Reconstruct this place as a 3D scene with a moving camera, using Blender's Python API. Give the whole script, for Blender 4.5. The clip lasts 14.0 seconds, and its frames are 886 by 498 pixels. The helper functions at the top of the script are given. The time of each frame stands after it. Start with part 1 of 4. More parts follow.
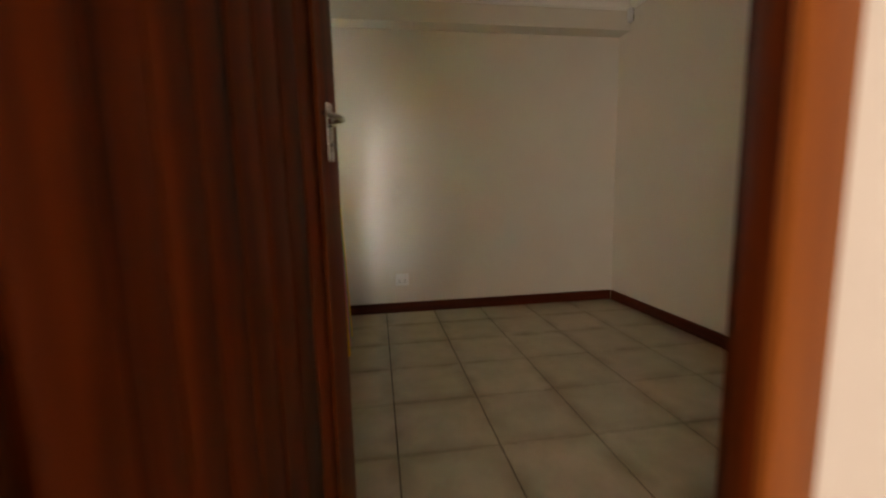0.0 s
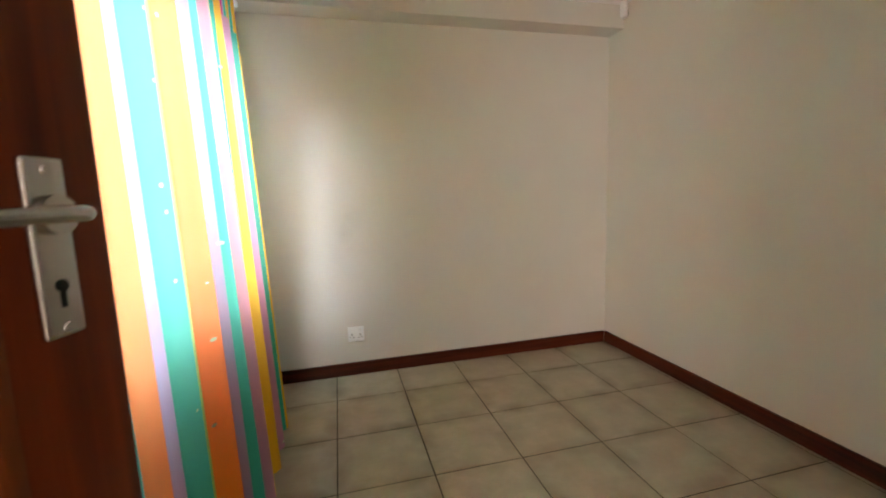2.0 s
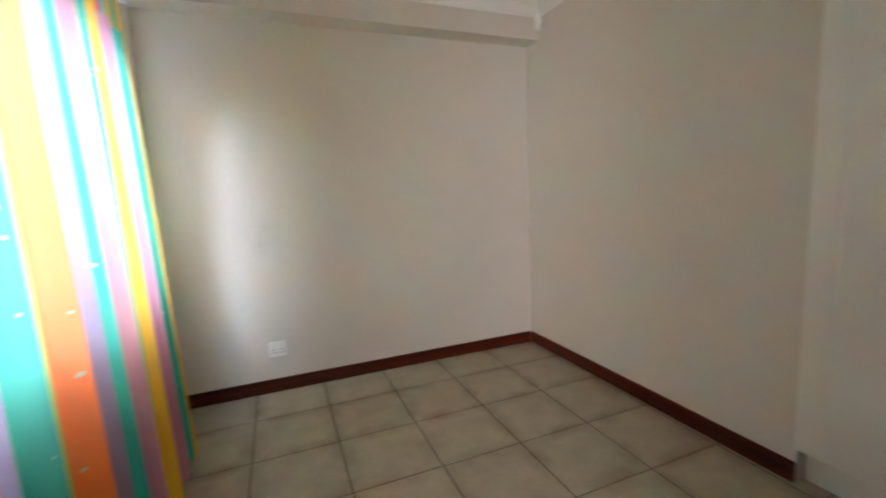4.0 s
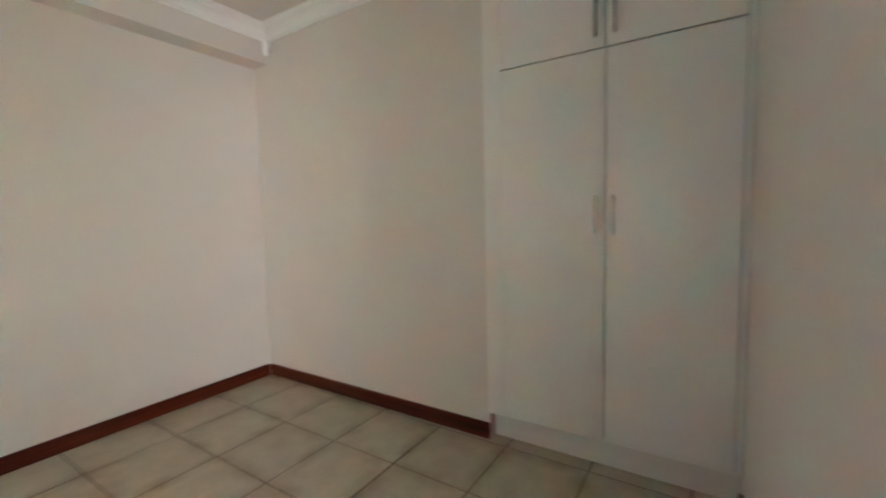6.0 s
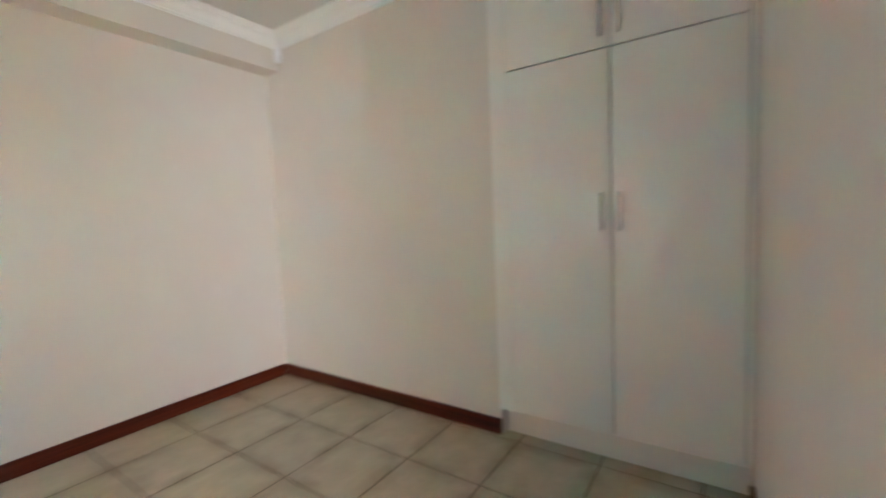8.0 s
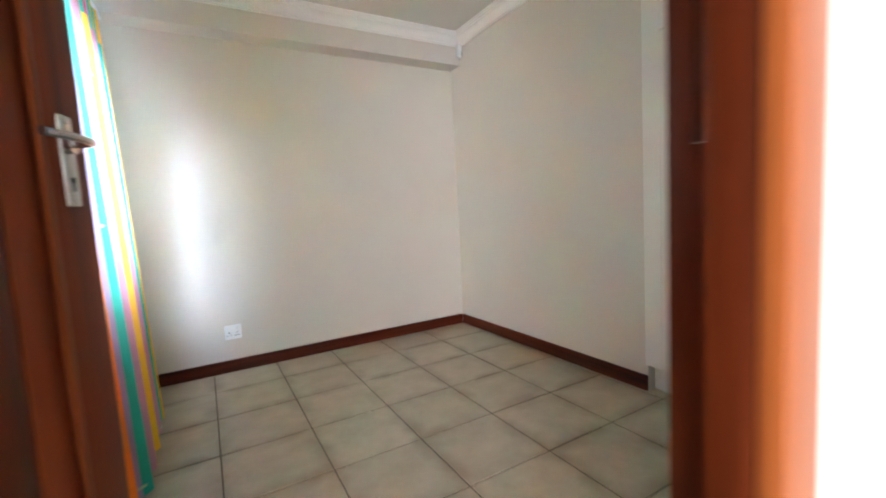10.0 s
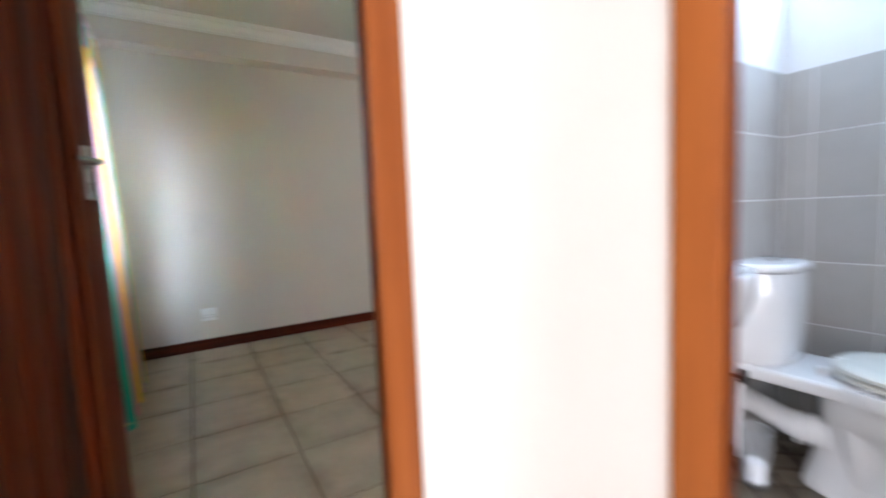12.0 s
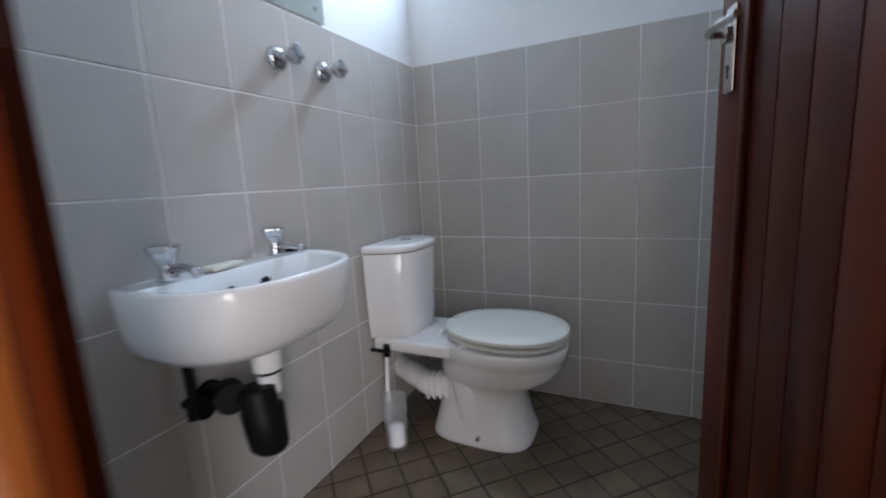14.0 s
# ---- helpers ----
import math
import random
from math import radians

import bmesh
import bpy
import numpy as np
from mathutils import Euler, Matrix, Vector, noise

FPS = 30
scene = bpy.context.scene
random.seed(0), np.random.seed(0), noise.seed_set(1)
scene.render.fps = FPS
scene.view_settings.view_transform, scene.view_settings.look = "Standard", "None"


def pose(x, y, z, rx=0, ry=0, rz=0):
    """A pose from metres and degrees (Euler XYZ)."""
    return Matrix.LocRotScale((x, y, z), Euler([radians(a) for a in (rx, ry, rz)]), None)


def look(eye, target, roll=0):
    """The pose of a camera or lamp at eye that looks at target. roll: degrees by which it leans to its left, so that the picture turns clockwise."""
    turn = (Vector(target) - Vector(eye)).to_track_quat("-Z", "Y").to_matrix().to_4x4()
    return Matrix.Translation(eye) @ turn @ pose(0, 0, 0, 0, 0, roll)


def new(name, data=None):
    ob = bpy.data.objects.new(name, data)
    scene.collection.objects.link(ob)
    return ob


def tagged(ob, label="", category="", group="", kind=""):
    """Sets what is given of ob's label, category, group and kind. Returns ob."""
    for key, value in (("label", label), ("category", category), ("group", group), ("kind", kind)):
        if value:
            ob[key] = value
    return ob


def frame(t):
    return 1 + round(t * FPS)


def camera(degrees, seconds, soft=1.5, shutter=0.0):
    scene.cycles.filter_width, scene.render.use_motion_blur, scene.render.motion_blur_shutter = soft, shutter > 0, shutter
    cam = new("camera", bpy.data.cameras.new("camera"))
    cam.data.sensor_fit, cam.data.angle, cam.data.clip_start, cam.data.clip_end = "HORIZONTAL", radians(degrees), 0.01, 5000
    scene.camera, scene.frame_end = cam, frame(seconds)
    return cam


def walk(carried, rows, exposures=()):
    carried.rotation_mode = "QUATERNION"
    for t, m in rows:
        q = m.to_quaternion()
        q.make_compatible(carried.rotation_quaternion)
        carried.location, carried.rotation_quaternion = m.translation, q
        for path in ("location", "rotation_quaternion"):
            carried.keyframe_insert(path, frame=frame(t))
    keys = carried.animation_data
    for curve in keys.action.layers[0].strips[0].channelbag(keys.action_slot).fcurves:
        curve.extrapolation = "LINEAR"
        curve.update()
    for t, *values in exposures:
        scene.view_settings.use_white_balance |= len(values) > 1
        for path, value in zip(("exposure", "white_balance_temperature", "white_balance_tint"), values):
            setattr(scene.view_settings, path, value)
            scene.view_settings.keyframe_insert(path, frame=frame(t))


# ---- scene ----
cam = camera(93.8, 14.0, soft=1.8, shutter=1.3)
PATH = [
    (0, (-2.037, -2.663, 0.981), (-1.734, -0.704, 0.716), -1.3),
    (0.5, (-2.007, -2.467, 1.026), (-1.647, -0.516, 0.775), -1.6),
    (1, (-1.983, -2.267, 1.055), (-1.552, -0.328, 0.797), -1.8),
    (1.5, (-1.95, -2.092, 1.098), (-1.482, -0.162, 0.855), -2.3),
    (2, (-1.929, -1.98, 1.164), (-1.446, -0.055, 0.91), -2.0),
    (4.5, (-1.779, -2.008, 1.204), (-0.83, -0.267, 0.943), -3.2),
    (5, (-1.831, -1.988, 1.214), (-0.553, -0.469, 0.972), -2.2),
    (5.5, (-1.841, -2.014, 1.157), (-0.324, -0.722, 0.988), -1.5),
    (6, (-1.842, -2.032, 1.159), (-0.163, -0.956, 1.003), -1.4),
    (6.5, (-1.853, -2.039, 1.151), (-0.099, -1.089, 1.011), -1.5),
    (7, (-1.854, -2.045, 1.152), (-0.078, -1.135, 1.016), -1.5),
    (7.5, (-1.852, -2.045, 1.16), (-0.085, -1.12, 1.018), -1.8),
    (8, (-1.875, -2.059, 1.151), (-0.224, -0.94, 1.003), -2.4),
    (8.5, (-1.881, -2.137, 1.122), (-0.454, -0.744, 0.967), -2.7),
    (9, (-1.913, -2.227, 1.074), (-0.716, -0.631, 0.929), -2.7),
    (11.3, (-2.004, -2.812, 1.002), (-1.085, -1.044, 0.835), -2.7),
    (11.5, (-1.982, -2.874, 0.995), (-1.074, -1.098, 0.838), -2.4),
    (12, (-1.929, -2.997, 0.989), (-0.899, -1.291, 0.821), -2.5),
    (12.5, (-1.887, -3.104, 0.998), (-0.581, -1.607, 0.77), -2.9),
    (13, (-1.777, -3.206, 0.998), (-0.238, -1.96, 0.717), -3.7),
    (13.5, (-1.641, -3.178, 0.994), (0.092, -2.226, 0.689), -3.2),
    (14, (-1.518, -3.181, 0.992), (0.26, -2.325, 0.666), -3.1),
]
EXPOSURES = [
    (0, -0.95, 8700, 24), (0.5, -0.2, 8300, 22), (1.0, 0.1, 7800, 21), (1.5, 0.15, 7500, 20), (2.2, 0.15, 7300, 20), (4.3, 0.2, 6400, 20),
    (6.5, 0.55, 6300, 19), (9.0, 0.8, 6100, 20), (11.3, 0.6, 6000, 19), (12.0, 0.05, 6000, 18), (12.5, -0.5, 6100, 17), (13.2, -0.8, 6200, 17), (14.0, -0.97, 6350, 18)]
walk(cam, [(t, look(eye, target, roll)) for t, eye, target, roll in PATH], EXPOSURES)

# ---- world, sun, large lights ----
SUN_ELEVATION, SUN_AZIMUTH = radians(55), radians(60)
world = bpy.data.worlds.new("sky")
scene.world = world
world.use_nodes = True
wn = world.node_tree
sky = wn.nodes.new("ShaderNodeTexSky")
sky.sky_type, sky.sun_disc = "NISHITA", False
sky.sun_elevation, sky.sun_rotation = SUN_ELEVATION, SUN_AZIMUTH
wn.links.new(sky.outputs[0], wn.nodes["Background"].inputs[0])
wn.nodes["Background"].inputs[1].default_value = 0.12

sun = new("sun", bpy.data.lights.new("sun", "SUN"))
sun.data.energy, sun.data.angle, sun.data.color = 3.0, radians(0.5), (1.0, 0.95, 0.88)
sun_way = Vector((math.sin(SUN_AZIMUTH) * math.cos(SUN_ELEVATION), math.cos(SUN_AZIMUTH) * math.cos(SUN_ELEVATION), math.sin(SUN_ELEVATION)))
sun.matrix_world = look(sun_way * 20, (0, 0, 0))


def window_light(name, eye, target, width, height, watts, colour):
    lamp = new(name, bpy.data.lights.new(name, "AREA"))
    lamp.data.shape, lamp.data.size, lamp.data.size_y = "RECTANGLE", width, height
    lamp.data.energy, lamp.data.color = watts, colour
    lamp.matrix_world = look(eye, target)
    return lamp


# plan: bedroom, lobby, toilet room
XR, YF, XL, YD, YC, ZC = 0.03, 0.745, -2.42, -2.165, -2.315, 2.48   # right wall, far wall, window wall, door wall (room and lobby faces), ceiling
XB, YB = 0.275, -2.212                                             # toilet room's back wall and basin wall
XH, XHI = -1.397, -1.332                                             # lobby wall with the toilet room's door, lobby and inner faces
YT = -3.75                                                         # toilet room's rear wall
LOBBY_XL, LOBBY_YB = -4.4, -5.2
DOOR_H = 2.04

WIN = dict(y0=-1.45, y1=0.203, z0=0.95, z1=1.98)
window_light("bedroom_daylight", (XL - 0.85, -0.60, 2.60), (XL + 0.3, -0.42, 0.90), 2.4, 1.4, 1150, (0.66, 0.84, 1.0))
# unseen lobby source, added and placed so it also lights the bedroom walls
window_light("lobby_added_daylight", (-3.75, LOBBY_YB - 0.05, 1.2), (-3.2, 0, 1.0), 1.2, 2.0, 140, (1.0, 0.97, 0.93))
window_light("toilet_room_daylight", (XB + 0.14, -2.60, 2.22), (-0.75, -2.68, 0.9), 0.50, 0.36, 70, (0.62, 0.83, 1.0))

# ---- materials ----


def shader(name):
    m = bpy.data.materials.new(name)
    m.use_nodes = True
    return m, m.node_tree.nodes, m.node_tree.links, m.node_tree.nodes["Principled BSDF"]


def add(nodes, kind, **values):
    n = nodes.new(kind)
    for key, value in values.items():
        n.inputs[key].default_value = value
    return n


def surface(name, dark, light, rough=0.5, scale=(6, 6, 6), fine=60.0, bump=0.05, metal=0.0, coat=0.0, vary=0.0, rough_var=0.1, detail=6.0, spread=0.35):
    """Two scales of noise between two colours; bump from the fine one; vary shifts each piece's brightness."""
    m, nodes, links, bsdf = shader(name)
    coords = nodes.new("ShaderNodeTexCoord")
    info = nodes.new("ShaderNodeObjectInfo")
    shift = nodes.new("ShaderNodeVectorMath")
    shift.operation = "SCALE"
    shift.inputs[0].default_value = (37.0, 19.0, 53.0)
    links.new(info.outputs["Random"], shift.inputs["Scale"])
    move = nodes.new("ShaderNodeVectorMath")
    move.operation = "ADD"
    links.new(coords.outputs["Object"], move.inputs[0])
    links.new(shift.outputs[0], move.inputs[1])
    size = nodes.new("ShaderNodeMapping")
    size.inputs["Scale"].default_value = scale
    links.new(move.outputs[0], size.inputs[0])
    big = add(nodes, "ShaderNodeTexNoise", Scale=1.0, Detail=detail, Roughness=0.6)
    links.new(size.outputs[0], big.inputs["Vector"])
    small = add(nodes, "ShaderNodeTexNoise", Scale=fine, Detail=3.0)
    links.new(move.outputs[0], small.inputs["Vector"])
    ramp = nodes.new("ShaderNodeValToRGB")
    ramp.color_ramp.elements[0].position, ramp.color_ramp.elements[1].position = 0.5 - spread / 2, 0.5 + spread / 2
    ramp.color_ramp.elements[0].color, ramp.color_ramp.elements[1].color = (*dark, 1), (*light, 1)
    links.new(big.outputs[0], ramp.inputs[0])
    out = ramp.outputs[0]
    if vary:
        tone = nodes.new("ShaderNodeHueSaturation")
        level = add(nodes, "ShaderNodeMapRange", **{"To Min": 1 - vary, "To Max": 1 + vary})
        links.new(info.outputs["Random"], level.inputs[0])
        links.new(level.outputs[0], tone.inputs["Value"])
        links.new(out, tone.inputs["Color"])
        out = tone.outputs[0]
    links.new(out, bsdf.inputs["Base Color"])
    gloss = add(nodes, "ShaderNodeMapRange", **{"To Min": max(rough - rough_var, 0.02), "To Max": min(rough + rough_var, 1)})
    links.new(big.outputs[0], gloss.inputs[0])
    links.new(gloss.outputs[0], bsdf.inputs["Roughness"])
    if bump:
        b = add(nodes, "ShaderNodeBump", Strength=bump, Distance=0.002)
        links.new(small.outputs[0], b.inputs["Height"])
        links.new(b.outputs[0], bsdf.inputs["Normal"])
    bsdf.inputs["Metallic"].default_value, bsdf.inputs["Coat Weight"].default_value = metal, coat
    return m


def glass(name, rough=0.0, colour=(1, 1, 1)):
    m, nodes, links, bsdf = shader(name)
    bsdf.inputs["Transmission Weight"].default_value, bsdf.inputs["Roughness"].default_value = 1.0, rough
    bsdf.inputs["Base Color"].default_value, bsdf.inputs["IOR"].default_value = (*colour, 1), 1.45
    return m


WALL = surface("wall_paint", (0.665, 0.62, 0.565), (0.705, 0.66, 0.605), 0.6, (1.5, 1.5, 1.5), 90, 0.12)
LOBBY_WALL = surface("lobby_wall_paint", (0.76, 0.73, 0.69), (0.80, 0.77, 0.73), 0.55, (2, 2, 2), 90, 0.1)
CEILING = surface("ceiling_paint", (0.66, 0.63, 0.59), (0.70, 0.67, 0.63), 0.8, (1.5, 1.5, 1.5), 60, 0.1)
CORNICE = surface("cornice_plaster", (0.82, 0.81, 0.79), (0.86, 0.85, 0.83), 0.6, (3, 3, 3), 50, 0.08)
WHITE_WALL = surface("white_wall_paint", (0.74, 0.75, 0.76), (0.79, 0.80, 0.81), 0.55, (2, 2, 2), 90, 0.12)
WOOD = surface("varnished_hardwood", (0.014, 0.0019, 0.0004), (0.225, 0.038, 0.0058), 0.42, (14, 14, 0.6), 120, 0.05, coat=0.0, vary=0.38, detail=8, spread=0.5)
BEAD_WOOD = surface("bead_and_lit_edge_wood", (0.10, 0.022, 0.005), (0.24, 0.062, 0.014), 0.42, (16, 16, 0.8), 120, 0.06, detail=8, spread=0.5)
# darker copy of the door hardwood; the toilet door's shade is in its colour
SHADED_WOOD = surface("shaded_hardwood", (0.009, 0.0011, 0.0003), (0.095, 0.012, 0.0022), 0.42, (14, 14, 0.6), 120, 0.05, vary=0.15, detail=8, spread=0.5)
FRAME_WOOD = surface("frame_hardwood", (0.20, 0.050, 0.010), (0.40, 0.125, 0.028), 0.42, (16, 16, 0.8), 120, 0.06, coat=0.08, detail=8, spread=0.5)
SKIRTING_X = surface("skirting_wood_x", (0.036, 0.0050, 0.0022), (0.14, 0.024, 0.008), 0.40, (0.9, 25, 25), 120, 0.06, coat=0.05, detail=8)
SKIRTING_Y = surface("skirting_wood_y", (0.036, 0.0050, 0.0022), (0.14, 0.024, 0.008), 0.40, (25, 0.9, 25), 120, 0.06, coat=0.05, detail=8)
FLOOR_TILE = surface("beige_floor_tile", (0.335, 0.285, 0.200), (0.49, 0.43, 0.325), 0.34, (7, 7, 7), 70, 0.04, vary=0.05, spread=0.55)


def stain_edges(m, half, brown, amount):
    """Old dirt worn into each tile's rim, broken up by noise."""
    nodes, links = m.node_tree.nodes, m.node_tree.links
    bsdf = nodes["Principled BSDF"]
    source = bsdf.inputs["Base Color"].links[0].from_socket
    coords = nodes.new("ShaderNodeTexCoord")
    away = nodes.new("ShaderNodeVectorMath")
    away.operation = "ABSOLUTE"
    links.new(coords.outputs["Object"], away.inputs[0])
    axes = nodes.new("ShaderNodeSeparateXYZ")
    links.new(away.outputs[0], axes.inputs[0])
    far = nodes.new("ShaderNodeMath")
    far.operation = "MAXIMUM"
    links.new(axes.outputs[0], far.inputs[0])
    links.new(axes.outputs[1], far.inputs[1])
    rim = add(nodes, "ShaderNodeMapRange", **{"From Min": half * 0.62, "From Max": half})
    links.new(far.outputs[0], rim.inputs[0])
    where = nodes.new("ShaderNodeNewGeometry")
    patches = add(nodes, "ShaderNodeTexNoise", Scale=4.5, Detail=5.0)
    links.new(where.outputs["Position"], patches.inputs["Vector"])
    spread = add(nodes, "ShaderNodeMapRange", **{"From Min": 0.38, "From Max": 0.62, "To Max": amount})
    links.new(patches.outputs[0], spread.inputs[0])
    both = nodes.new("ShaderNodeMath")
    both.operation = "MULTIPLY"
    links.new(rim.outputs[0], both.inputs[0])
    links.new(spread.outputs[0], both.inputs[1])
    mix = nodes.new("ShaderNodeMix")
    mix.data_type = "RGBA"
    mix.inputs["B"].default_value = (*brown, 1)
    links.new(both.outputs[0], mix.inputs["Factor"])
    links.new(source, mix.inputs["A"])
    links.new(mix.outputs["Result"], bsdf.inputs["Base Color"])


def scuff(m, spots, tone):
    """Faint hand marks on the paint: spots of (x, y, z, radius), broken up by noise."""
    nodes, links = m.node_tree.nodes, m.node_tree.links
    bsdf = nodes["Principled BSDF"]
    where = nodes.new("ShaderNodeNewGeometry")
    rough = add(nodes, "ShaderNodeTexNoise", Scale=22.0, Detail=4.0)
    links.new(where.outputs["Position"], rough.inputs["Vector"])
    for x, y, z, radius in spots:
        source = bsdf.inputs["Base Color"].links[0].from_socket
        away = nodes.new("ShaderNodeVectorMath")
        away.operation = "DISTANCE"
        away.inputs[1].default_value = (x, y, z)
        links.new(where.outputs["Position"], away.inputs[0])
        near = add(nodes, "ShaderNodeMapRange", **{"From Min": radius, "From Max": 0.0, "To Max": 0.28})
        links.new(away.outputs["Value"], near.inputs[0])
        amount = nodes.new("ShaderNodeMath")
        amount.operation = "MULTIPLY"
        links.new(near.outputs[0], amount.inputs[0])
        links.new(rough.outputs[0], amount.inputs[1])
        mix = nodes.new("ShaderNodeMix")
        mix.data_type = "RGBA"
        mix.inputs["B"].default_value = (*tone, 1)
        links.new(amount.outputs[0], mix.inputs["Factor"])
        links.new(source, mix.inputs["A"])
        links.new(mix.outputs["Result"], bsdf.inputs["Base Color"])


scuff(WALL, [(-1.86, YF, 1.03, 0.11), (-1.90, YF, 0.93, 0.07)], (0.33, 0.29, 0.24))
stain_edges(FLOOR_TILE, 0.2, (0.20, 0.155, 0.095), 0.75)
GROUT = surface("dark_floor_grout", (0.05, 0.036, 0.022), (0.10, 0.075, 0.05), 0.9, (20, 20, 20), 200, 0.3)
TOILET_TILE = surface("brown_floor_tile", (0.075, 0.052, 0.031), (0.165, 0.122, 0.080), 0.38, (9, 9, 9), 70, 0.05, vary=0.08, spread=0.5)
TOILET_GROUT = surface("toilet_floor_grout", (0.025, 0.017, 0.011), (0.05, 0.036, 0.024), 0.9, (20, 20, 20), 200, 0.3)
WALL_TILE = surface("grey_wall_tile", (0.41, 0.392, 0.368), (0.48, 0.46, 0.435), 0.22, (5, 5, 5), 40, 0.02, vary=0.025, spread=0.6)
WALL_GROUT = surface("white_wall_grout", (0.66, 0.66, 0.66), (0.76, 0.76, 0.76), 0.8, (20, 20, 20), 200, 0.2)
MELAMINE = surface("white_melamine", (0.80, 0.785, 0.75), (0.83, 0.815, 0.78), 0.34, (3, 3, 3), 300, 0.02, rough_var=0.02)
# dark colour that paints the shade seen in the gaps between wardrobe doors
CARCASS = surface("gap_shade_board", (0.10, 0.09, 0.08), (0.14, 0.13, 0.11), 0.7, (5, 5, 5))
STEEL = surface("brushed_steel", (0.44, 0.435, 0.43), (0.58, 0.575, 0.57), 0.22, (20, 20, 3), 200, 0.03, metal=1.0)
CHROME = surface("chrome", (0.52, 0.52, 0.54), (0.62, 0.62, 0.64), 0.09, (10, 10, 10), 100, 0.0, metal=1.0, rough_var=0.04)
PORCELAIN = surface("white_porcelain", (0.78, 0.79, 0.80), (0.82, 0.83, 0.84), 0.10, (5, 5, 5), 20, 0.01, coat=0.4, rough_var=0.04)
SEAT = surface("cream_seat_plastic", (0.70, 0.71, 0.66), (0.74, 0.75, 0.70), 0.25, (5, 5, 5), 20, 0.01)
PLASTIC = surface("white_plastic", (0.84, 0.85, 0.86), (0.88, 0.89, 0.90), 0.28, (5, 5, 5), 40, 0.02)
BLACK = surface("black_plastic", (0.0035, 0.0035, 0.004), (0.008, 0.008, 0.009), 0.5, (12, 12, 12), 100, 0.05)
SOAP = surface("pale_soap", (0.62, 0.60, 0.50), (0.70, 0.68, 0.58), 0.4, (20, 20, 20), 80, 0.1)
GROUND = surface("ground_outside", (0.10, 0.11, 0.05), (0.22, 0.20, 0.12), 0.9, (0.8, 0.8, 0.8), 12, 0.4)
PANE = glass("window_glass")
FROSTED = glass("frosted_plastic", 0.22, (0.90, 0.92, 0.94))
FROSTED.node_tree.nodes["Principled BSDF"].inputs["Transmission Weight"].default_value = 0.93
MIRROR, _n, _l, _b = shader("mirror_glass")
_b.inputs["Base Color"].default_value, _b.inputs["Metallic"].default_value, _b.inputs["Roughness"].default_value = (0.80, 0.86, 0.82, 1), 1.0, 0.03


